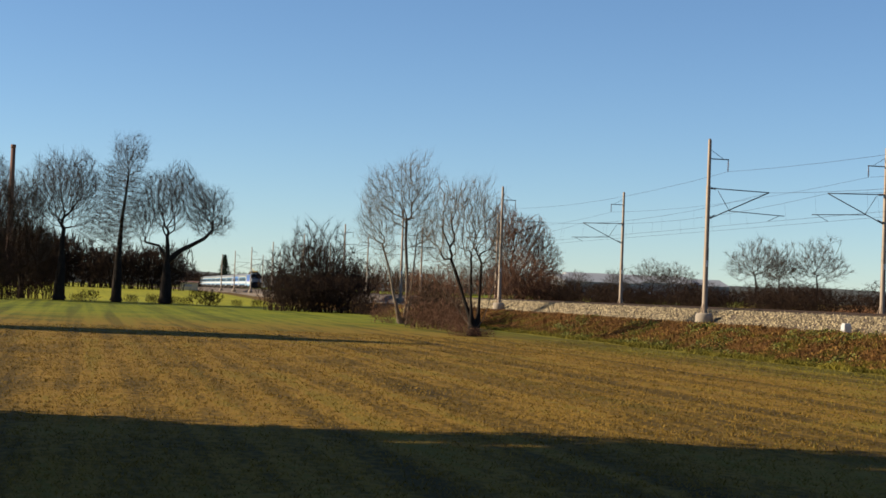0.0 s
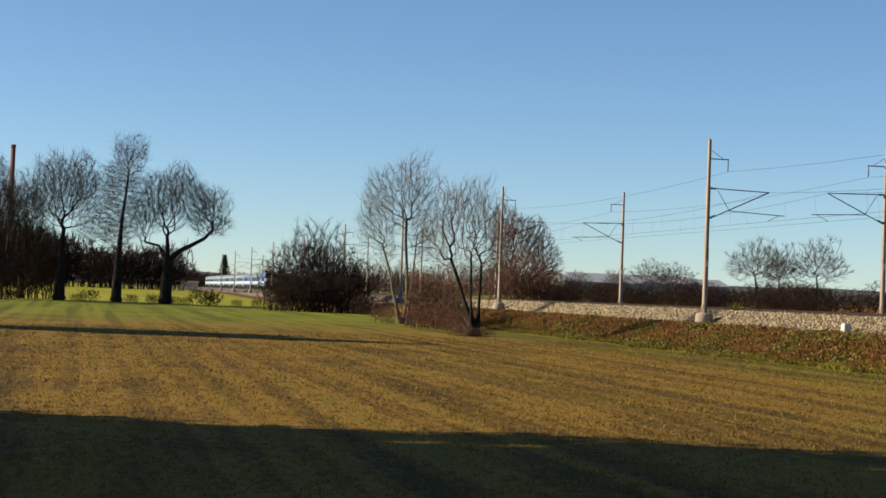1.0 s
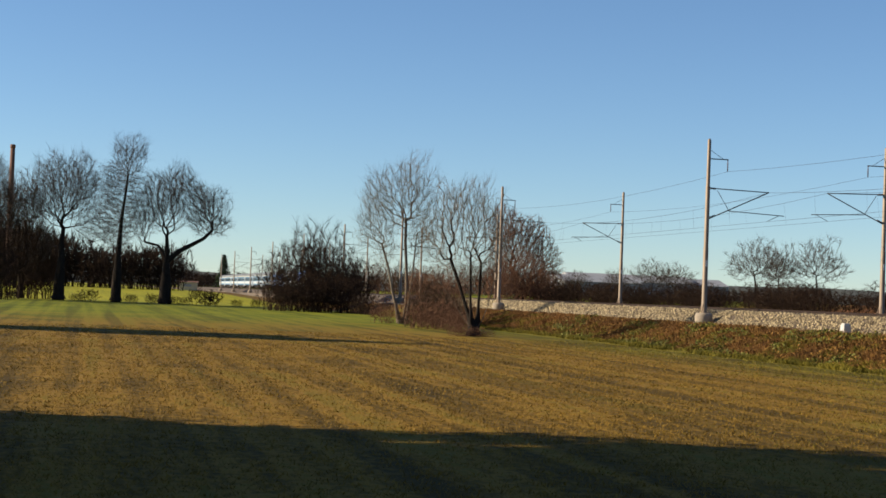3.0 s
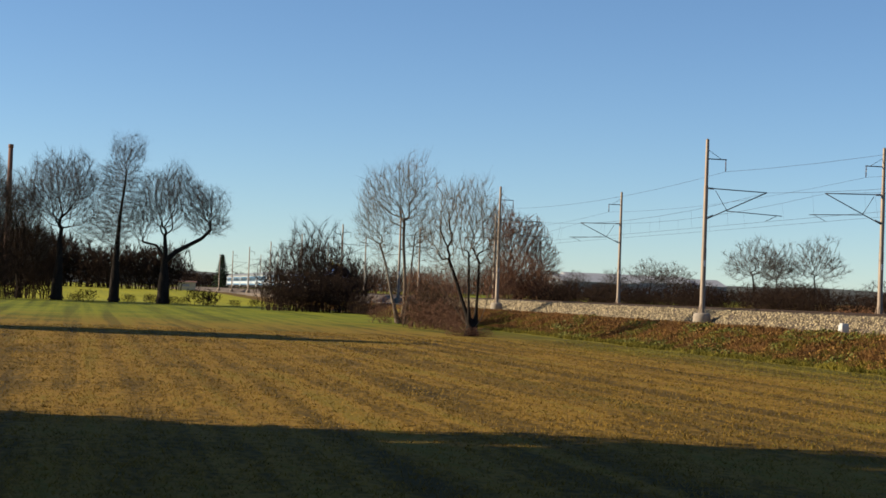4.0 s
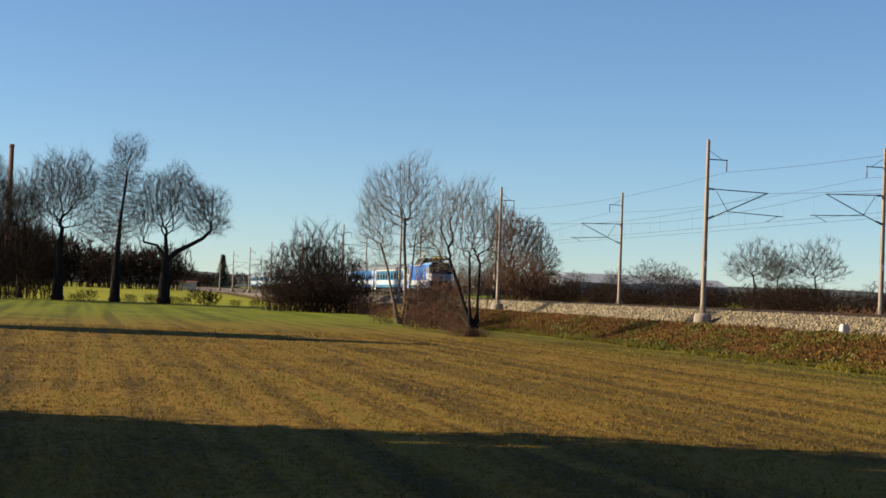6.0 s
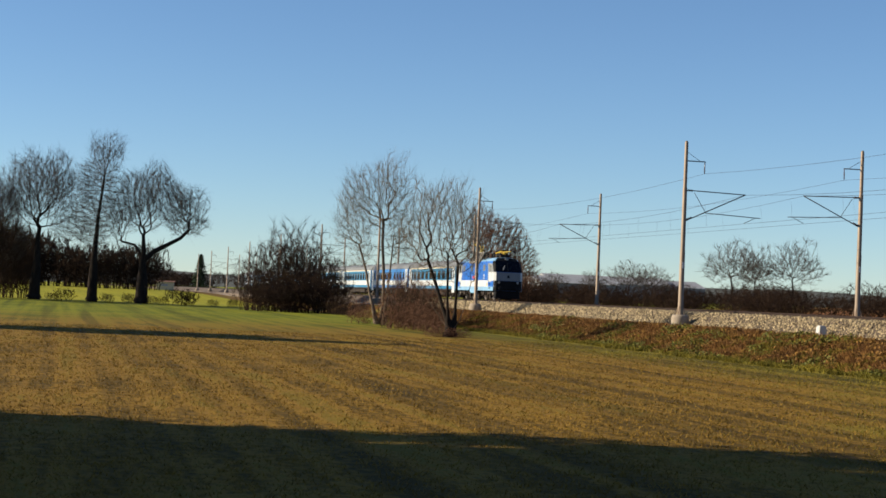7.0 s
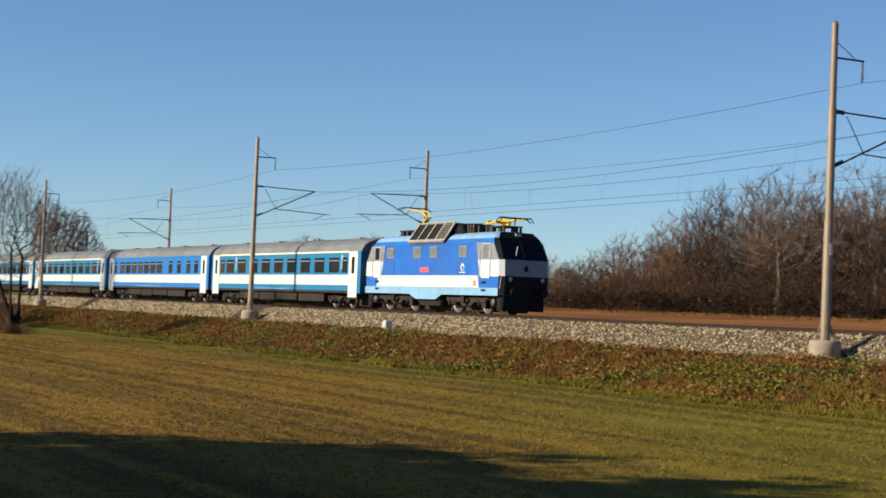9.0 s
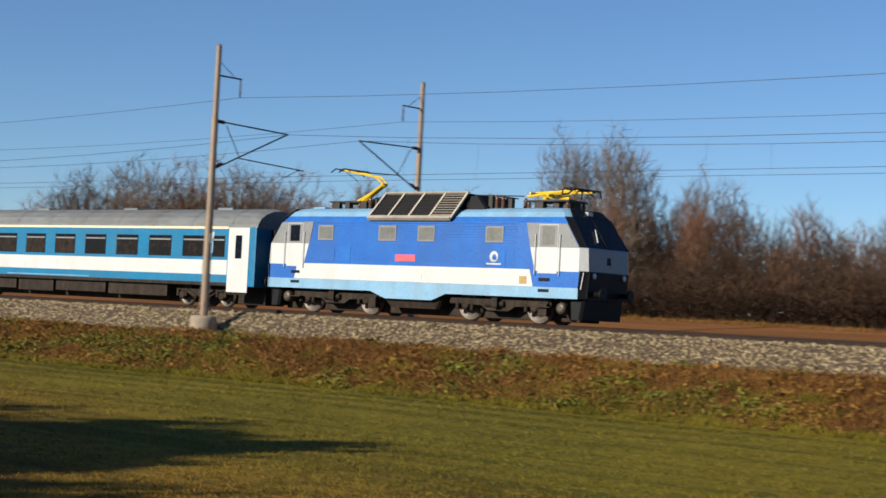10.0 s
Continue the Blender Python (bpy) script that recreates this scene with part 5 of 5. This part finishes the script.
    part("front_fairing", ring_body([(4.0, 1.7, 3.1, 1.0, 0.1), (4.5, 1.7, 2.6, 0.95, 0.1)]), BLACK_PAINT, root)
    # cab fronts
    for k in (1, -1):
        f = (lambda v: v) if k > 0 else (lambda v: -0.35 - v)
        o = (k, 0, 0.55)
        wsd = part("windscreen", quad_plate([(f(8.03), -1.34, 2.66), (f(8.03), 1.34, 2.66), (f(7.26), 1.22, 3.72), (f(7.26), -1.22, 3.72)], o, 0.03), GLASS_DARK, root, "dark sloping windscreen")
        part("brow", quad_plate([(f(7.27), -1.2, 3.72), (f(7.27), 1.2, 3.72), (f(6.95), 0.95, 4.02), (f(6.95), -0.95, 4.02)], (k, 0, 1), 0.025), BLACK_PAINT, root)
        part("centre_post", quad_plate([(f(8.03), -0.05, 2.7), (f(8.03), 0.05, 2.7), (f(7.3), 0.05, 3.66), (f(7.3), -0.05, 3.66)], o, 0.04), BLACK_PAINT, wsd)
        bm = bmesh.new()
        rod(bm, (f(7.98), -0.55, 2.86), (f(7.66), -0.3, 3.32), 0.025, None, 5)
        part("wiper", bm, TRAIN_WHITE, wsd)
        part("front_band", quad_plate([(f(8.13), -1.22, 1.84), (f(8.13), 1.22, 1.84), (f(8.06), 1.22, 2.63), (f(8.06), -1.22, 2.63)], (k, 0, 0.05), 0.02), CAB_GREY, root, "grey front band")
        part("front_apron", quad_plate([(f(8.06), -1.24, 0.9), (f(8.06), 1.24, 0.9), (f(8.13), 1.24, 1.82), (f(8.13), -1.24, 1.82)], (k, 0, 0), 0.03), BLACK_PAINT, root, "black front apron")
        for yy in (-0.95, 0.95):
            part("headlight", turned([(0.1, 0.0), (0.12, 0.06), (0.07, 0.075)], 12, "x", None, (f(8.13) if k > 0 else f(8.2), yy, 1.68)), LAMP, root)
            bf = part("buffer", turned([(0.09, -0.05), (0.09, 0.38), (0.22, 0.4), (0.23, 0.45), (0.2, 0.47)] if k > 0 else [(0.2, -0.47), (0.23, -0.45), (0.22, -0.4), (0.09, -0.38), (0.09, 0.05)], 14, "x", None, (f(8.1), yy * 0.92, 1.06)), BLACK_PAINT, root)
        for s in (-1, 1):
            for name, z0, z1, x0, x1, mat in (("corner_white", 1.83, 2.64, 8.12, 8.06, TRAIN_WHITE), ("corner_black", 0.89, 1.82, 8.03, 8.12, BLACK_PAINT)):
                part(name, quad_plate([(f(x0 - 0.24), s * 1.462, z0), (f(x0), s * 1.23, z0), (f(x1), s * 1.23, z1), (f(x1 - 0.24), s * 1.462, z1)], (k, s, 0), 0.03), mat, root)
            bm = bmesh.new()
            rod(bm, (f(7.93), s * 1.42, 1.2), (f(8.02), s * 1.4, 1.78), 0.02, None, 5)
            part("corner_handrail", bm, TRAIN_WHITE, root)
        part("top_light", box(min(f(7.2), f(7.0)), max(f(7.2), f(7.0)), -0.16, 0.16, 3.82, 3.98, 0.03), LAMP, root)
        part("badge", quad_plate([(f(8.11), -0.13, 2.1), (f(8.11), 0.13, 2.1), (f(8.09), 0.09, 2.36), (f(8.09), -0.09, 2.36)], (k, 0, 0), 0.03), BLACK_PAINT, root)
        part("snowplough", ring_body([(0.14, min(f(7.4), f(7.9)), max(f(7.4), f(7.9)), 1.3, 0.1), (0.9, min(f(7.3), f(8.0)), max(f(7.3), f(8.0)), 1.25, 0.1)]), BLACK_PAINT, root)
        part("air_tank", turned([(0.1, -0.3), (0.2, -0.26), (0.22, -0.2), (0.22, 0.2), (0.2, 0.26), (0.1, 0.3)], 14, "y", None, (f(6.95), -1.0, 0.52)), TYRE, root)
    # bogies
    for c in (-4.55, 3.98):
        b = part("bogie", box(c - 2.45, c + 2.45, -1.12, 1.12, 0.62, 0.86, 0.04), UNDER, root, "dark bogie frame")
        for x in (c - 1.66, c + 1.66):
            wheelset(b, x, 0.6)
            for s in (-1, 1):
                for dx in (-0.36, 0.36):
                    springs(b, x + dx, 0.42, 0.82, s * 1.12)
                part("axle_guard", plate([(x - 0.5, 0.86), (x + 0.5, 0.86), (x + 0.32, 0.4), (x - 0.32, 0.4)], s * 0.95, s * 0.06), UNDER, b)
        for s in (-1, 1):
            part("side_frame", plate([(c - 2.4, 0.86), (c + 2.4, 0.86), (c + 2.2, 0.66), (c + 0.8, 0.6), (c + 0.5, 0.42), (c - 0.5, 0.42), (c - 0.8, 0.6), (c - 2.2, 0.66)], s * 1.08, s * 0.1), UNDER, b)
            part("damper_bracket", box(c - 0.14, c + 0.14, min(s * 1.3, s * 1.44), max(s * 1.3, s * 1.44), 0.55, 0.9, 0.02), UNDER, b)
            part("sand_box", box(c + 2.0, c + 2.4, min(s * 1.05, s * 1.35), max(s * 1.05, s * 1.35), 0.3, 0.75, 0.03), UNDER, b)
            part("brake_cylinder", turned([(0.13, c - 0.6), (0.13, c + 0.3), (0.08, c + 0.34)], 10, "x", None, (0, s * 1.2, 0.68)), UNDER, b)
    part("transformer", ring_body([(0.28, -1.5, 1.0, 1.2, 0.1), (0.62, -1.8, 1.25, 1.3, 0.1), (0.9, -1.8, 1.25, 1.3, 0.1)]), UNDER, root)
    part("underframe", box(-7.9, 7.4, -0.62, 0.62, 0.05, 0.88, 0.05), UNDER, root, "dark motors and rigging")
    # pantographs and roof gear
    def frame_rods(name, segs, r, mat, parent, label=""):
        bm = bmesh.new()
        for a, b2 in segs:
            rod(bm, a, b2, r, None, 6)
        return part(name, bm, mat, parent, label)
    up = part("raised_pantograph", box(-5.75, -4.0, -0.6, 0.6, 4.32, 4.38, 0.01), DARK_STEEL, root, "raised single-arm pantograph")
    frame_rods("lower_arm", [((-4.35, -0.1, 4.42), (-3.2, -0.1, 5.08)), ((-4.35, 0.1, 4.42), (-3.2, 0.1, 5.08)), ((-4.7, 0.0, 4.4), (-3.35, 0.0, 4.98))], 0.055, YELLOW, up, "yellow lower arm")
    frame_rods("upper_arm", [((-3.2, -0.12, 5.08), (-3.6, -0.2, 5.36)), ((-3.2, 0.12, 5.08), (-3.6, 0.2, 5.36)), ((-3.6, -0.2, 5.36), (-5.1, -0.45, 5.6)), ((-3.6, 0.2, 5.36), (-5.1, 0.45, 5.6))], 0.042, YELLOW, up, "yellow upper arm")
    frame_rods("collector_head", [((-5.35, -0.75, 5.65), (-5.35, 0.75, 5.65)), ((-4.9, -0.75, 5.65), (-4.9, 0.75, 5.65)), ((-5.35, -0.75, 5.65), (-5.35, -1.0, 5.48)), ((-5.35, 0.75, 5.65), (-5.35, 1.0, 5.48)), ((-4.9, -0.75, 5.65), (-4.9, -1.0, 5.48)), ((-4.9, 0.75, 5.65), (-4.9, 1.0, 5.48)), ((-5.35, -0.4, 5.63), (-4.9, -0.4, 5.63)), ((-5.35, 0.4, 5.63), (-4.9, 0.4, 5.63))], 0.025, DARK_STEEL, up)
    dn = part("lowered_pantograph", box(4.6, 6.6, -0.6, 0.6, 4.32, 4.38, 0.01), DARK_STEEL, root, "folded pantograph")
    frame_rods("lower_arm", [((6.2, 0.0, 4.45), (4.7, 0.0, 4.62))], 0.07, YELLOW, dn, "yellow folded arm")
    frame_rods("upper_arm", [((4.7, -0.15, 4.66), (6.9, -0.45, 4.7)), ((4.7, 0.15, 4.66), (6.9, 0.45, 4.7))], 0.04, YELLOW, dn, "yellow folded arm")
    frame_rods("collector_head", [((6.5, -0.8, 4.76), (6.5, 0.8, 4.76)), ((7.0, -0.8, 4.76), (7.0, 0.8, 4.76)), ((6.5, -0.8, 4.76), (6.6, -1.05, 4.55)), ((7.0, -0.8, 4.76), (6.9, -1.05, 4.55)), ((6.6, -1.05, 4.55), (6.9, -1.05, 4.55)), ((6.5, 0.8, 4.76), (6.6, 1.05, 4.55)), ((7.0, 0.8, 4.76), (6.9, 1.05, 4.55))], 0.028, DARK_STEEL, dn)
    for x, y in [(-5.6, -0.5), (-5.6, 0.5), (-4.1, -0.5), (-4.1, 0.5), (4.7, -0.5), (4.7, 0.5), (6.5, -0.5), (6.5, 0.5), (-3.4, -0.6), (-3.0, 0.4), (3.3, -0.7), (3.6, -0.7), (3.9, 0.3)]:
        h = 4.32 if abs(x) > 4 else 4.52
        n = 3 if abs(x) > 4 else 4
        prof = [(0.05, 4.0)]
        for i in range(n):
            z = 4.08 + (h - 4.1) * i / n
            prof += [(0.1, z), (0.055, z + (h - 4.1) / n * 0.6)]
        part("insulator", turned(prof + [(0.04, h)], 10, "z", None, (x, y, 0)), INSULATOR, root)
    frame_rods("roof_busbar", [((-4.0, 0.3, 4.55), (-2.2, 0.3, 4.62)), ((2.2, -0.7, 4.56), (4.6, -0.7, 4.5)), ((3.3, -0.7, 4.52), (3.3, 0.6, 4.52))], 0.025, DARK_STEEL, root)
    for x, y, w, d, h in [(-5.3, -0.55, 0.35, 0.2, 0.26), (-4.7, -0.5, 0.25, 0.25, 0.34), (-4.35, 0.35, 0.3, 0.3, 0.3), (-3.75, -0.55, 0.35, 0.25, 0.3), (-3.3, -0.35, 0.22, 0.22, 0.42), (3.0, -0.65, 0.2, 0.2, 0.5), (3.75, -0.45, 0.3, 0.2, 0.42), (5.2, -0.45, 0.4, 0.25, 0.3), (5.9, -0.3, 0.3, 0.3, 0.34), (6.3, 0.25, 0.3, 0.3, 0.3)]:
        part("roof_device", box(x - w / 2, x + w / 2, y - d / 2, y + d / 2, 3.98, 4.05 + h, 0.03), DARK_STEEL, root)
    frame_rods("folded_frame", [((4.6, -0.5, 4.5), (6.3, -0.3, 4.72)), ((4.6, 0.5, 4.5), (6.3, 0.3, 4.72)), ((4.75, -0.55, 4.62), (4.75, 0.55, 4.62)), ((5.5, -0.45, 4.56), (5.5, 0.45, 4.56))], 0.05, YELLOW, dn, "yellow folded frame")
    frame_rods("horn", [((6.5, -0.8, 4.78), (7.05, -0.8, 4.78)), ((6.5, 0.8, 4.78), (7.05, 0.8, 4.78)), ((6.75, -0.8, 4.74), (6.75, 0.8, 4.74)), ((6.75, 0, 4.4), (6.75, 0, 4.74))], 0.03, DARK_STEEL, dn)
    part("roof_box", box(-6.9, -6.2, -0.4, 0.4, 4.0, 4.16, 0.04), SKY_BLUE, root)
    return root


COACH_LEN = 27.2


def build_coach(diner=False):
    paint = DINER_BLUE if diner else COACH_BLUE
    label = "blue and white dining coach with a band of large windows" if diner else "teal blue and white passenger coach with a grey roof"
    root = thing("passenger_coach", Matrix.Identity(4), label, "railway coach", "train")
    H = COACH_LEN / 2 - 0.35
    body = part("body", box(-H, H, -1.44, 1.44, 0.8, 3.32, 0.05), paint, root, "blue coach body")
    sec = [(-1.45, 3.28), (-1.42, 3.42), (-1.25, 3.7), (-0.95, 3.93), (-0.5, 4.1), (0, 4.16), (0.5, 4.1), (0.95, 3.93), (1.25, 3.7), (1.42, 3.42), (1.45, 3.28)]
    vs = [(x, y, z) for x in (-H, -H + 0.4, H - 0.4, H) for y, z in sec]
    k = len(sec)
    for i in list(range(k)) + list(range(3 * k, 4 * k)):
        x, y, z = vs[i]
        vs[i] = (x, y * 0.96, 3.28 + (z - 3.28) * 0.9)
    fs = [(i * k + j, (i + 1) * k + j, (i + 1) * k + j + 1, i * k + j + 1) for i in range(3) for j in range(k - 1)] + [tuple(range(k))[::-1], tuple(range(3 * k, 4 * k))]
    roof = part("roof", (vs, fs), COACH_ROOF, root, "grey ribbed coach roof")
    for x in np.arange(-H + 1.5, H - 1, 2.6):
        rib = [(x + dx, y * 1.006, z + 0.012) for dx in (-0.03, 0.03) for y, z in sec]
        part("roof_rib", (rib, [(j, k + j, k + j + 1, j + 1) for j in range(k - 1)]), COACH_ROOF, roof)
    for x in (-9.8, -3.5, 3.3, 9.9):
        part("roof_vent", box(x - 0.5, x + 0.5, -0.3, 0.3, 4.06, 4.21, 0.06), COACH_ROOF, roof)
    for s in (-1, 1):
        y = s * 1.44
        part("white_band", plate([(-H + 1.75, 1.28), (H - 1.75, 1.28), (H - 1.75, 1.9), (-H + 1.75, 1.9)], y, s * 0.010), TRAIN_WHITE, root, "white band")
        part("cream_line", plate([(-H + 1.75, 3.22), (H - 1.75, 3.22), (H - 1.75, 3.32), (-H + 1.75, 3.32)], y, s * 0.014), CREAM if not diner else paint, root)
        part("sole_bar", plate([(-H + 1.75, 0.82), (H - 1.75, 0.82), (H - 1.75, 0.95), (-H + 1.75, 0.95)], y, s * 0.014), UNDER, root)
        wins = [(-H + 2.05 + 0.3, 0.7), (H - 2.35, 0.7)]
        if diner:
            wins = [(-H + 2.3, 0.6)] + [(-9.0 + 1.72 * i, 1.3) for i in range(7)] + [(4.2, 0.8), (6.3, 0.8), (8.6, 0.8), (10.4, 0.8)]
        else:
            wins += [(-9.3 + 2.325 * i, 1.45) for i in range(9)]
        for c, w in wins:
            fr = part("window", plate([(c - w / 2 - 0.05, 2.03), (c + w / 2 + 0.05, 2.03), (c + w / 2 + 0.05, 2.93), (c - w / 2 - 0.05, 2.93)], y, s * 0.008), BLACK_PAINT, root)
            part("lower_pane", plate([(c - w / 2, 2.07), (c + w / 2, 2.07), (c + w / 2, 2.72), (c - w / 2, 2.72)], y, s * 0.013), CURTAIN, fr)
            part("upper_pane", plate([(c - w / 2, 2.79), (c + w / 2, 2.79), (c + w / 2, 2.9), (c - w / 2, 2.9)], y, s * 0.013), GLASS_DARK, fr)
            part("window_bar", plate([(c - w / 2, 2.72), (c + w / 2, 2.72), (c + w / 2, 2.785), (c - w / 2, 2.785)], y, s * 0.018), CAB_GREY, fr)
        for k2 in (-1, 1):
            c = k2 * (H - 1.05)
            door = part("door", plate([(c - 0.65, 0.56), (c + 0.65, 0.56), (c + 0.65, 3.28), (c - 0.65, 3.28)], y, s * 0.02), TRAIN_WHITE, root, "white coach door")
            part("door_window", plate([(c - 0.2, 1.98), (c + 0.2, 1.98), (c + 0.2, 2.95), (c - 0.2, 2.95)], y, s * 0.026), GLASS_DARK, door)
            part("door_step", box(c - 0.6, c + 0.6, min(y, y - s * 0.3), max(y, y - s * 0.3), 0.46, 0.5), UNDER, door)
        if not diner:
            for x in (-8.1, 10.5):
                part("lettering_bar", plate([(x - 0.16, 2.2), (x + 0.16, 2.2), (x + 0.16, 2.72), (x - 0.16, 2.72)], y, s * 0.010), SKY_BLUE, root)
                part("class_mark", plate([(x - 0.08, 2.8), (x + 0.08, 2.8), (x + 0.08, 3.1), (x - 0.08, 3.1)], y, s * 0.010), TRAIN_WHITE, root)
        part("lettering_line", plate([(-4.5, 0.99), (2.0, 0.99), (2.0, 1.03), (-4.5, 1.03)], y, s * 0.016), SKY_BLUE, root)
    for x0, x1, zb in [(-7.6, -4.0, 0.3), (-3.8, -1.0, 0.24), (-0.8, 3.0, 0.3), (3.2, 7.4, 0.26)]:
        part("underfloor_box", box(x0, x1, -1.25, 1.25, zb, 0.82, 0.04), UNDER, root)
    part("centre_sill", box(-13.1, 13.1, -0.58, 0.58, 0.06, 0.82, 0.05), UNDER, root)
    for c in (-9.6, 9.6):
        b = part("bogie", box(c - 1.7, c + 1.7, -1.05, 1.05, 0.5, 0.72, 0.04), UNDER, root, "dark bogie frame")
        for x in (c - 1.3, c + 1.3):
            wheelset(b, x, 0.46)
            for s in (-1, 1):
                for dx in (-0.27, 0.27):
                    springs(b, x + dx, 0.4, 0.74, s * 1.1)
        for s in (-1, 1):
            part("side_frame", plate([(c - 1.75, 0.74), (c + 1.75, 0.74), (c + 1.0, 0.62), (c + 0.55, 0.4), (c - 0.55, 0.4), (c - 1.0, 0.62)], s * 1.04, s * 0.1), UNDER, b)
            bm = bmesh.new()
            rod(bm, (c - 0.9, s * 1.22, 0.72), (c - 0.2, s * 1.22, 0.4), 0.05, None, 6)
            rod(bm, (c + 0.9, s * 1.22, 0.72), (c + 0.2, s * 1.22, 0.4), 0.05, None, 6)
            part("damper", bm, UNDER, b)
    for e in (-1, 1):
        part("gangway", ring_body([(0.95, min(e * H, e * (COACH_LEN / 2 - 0.03)), max(e * H, e * (COACH_LEN / 2 - 0.03)), 0.6, 0.05), (3.25, min(e * H, e * (COACH_LEN / 2 - 0.03)), max(e * H, e * (COACH_LEN / 2 - 0.03)), 0.6, 0.05)]), BLACK_PAINT, root, "black rubber gangway")
        for yy in (-0.87, 0.87):
            bm = bmesh.new()
            rod(bm, (e * (H - 0.1), yy, 1.06), (e * (COACH_LEN / 2 - 0.06), yy, 1.06), 0.08, None, 8)
            rod(bm, (e * (COACH_LEN / 2 - 0.06), yy, 1.06), (e * (COACH_LEN / 2 - 0.02), yy, 1.06), 0.22, None, 10)
            part("buffer", bm, BLACK_PAINT, root)
    return root


def set_height(root, scale, lift):
    """Sets the body of a vehicle to its height above the wheels."""
    for ob in root.children_recursive:
        if ob.name.startswith("bogie") or ob.parent.name.startswith("bogie"):
            continue
        ob.data.transform(Matrix.Translation((0, 0, lift)) @ Matrix.Diagonal((1, 1, scale, 1)))
    return root


loco = set_height(build_loco(), 1.045, 0.07)
first = set_height(build_coach(), 1.025, 0.09)
coaches = [first, set_height(build_coach(diner=True), 1.025, 0.09)]
for i in range(7):
    coaches.append(copy_thing(first, Matrix.Identity(4)))

LOCO_AT_END, SPEED = -37.5, 44.2


def rail_pose(x):
    h = 4.0
    y0, y1 = bend(x - h), bend(x + h)
    return pose(x, NEAR_Y + bend(x), RAIL_Z, 0, 0, math.degrees(math.atan2(y1 - y0, 2 * h)))


def lag(t):
    return float(np.interp(t, [0, 7, 8, 9, 9.3, 9.6, 10], [-0.5, -0.5, -0.9, -1.2, -1.5, -0.8, 0.1]))


def motions():
    times = [0.0, 1.0, 2.0, 3.0, 4.0, 5.0, 6.0, 7.0, 7.5, 8.0, 8.5, 9.0, 9.3, 9.6, 9.8, 10.0]
    gap = 8.4 + 0.42 + COACH_LEN / 2
    for i, vehicle in enumerate([loco] + coaches):
        back = 0.0 if i == 0 else gap + (i - 1) * COACH_LEN
        walk(vehicle, [(t, rail_pose(LOCO_AT_END - SPEED * (10 - t) + lag(t) - back)) for t in times])


# sleepers and rails come last
build_track(NEAR_Y, "tracks")
build_track(FAR_Y, "tracks")

motions()
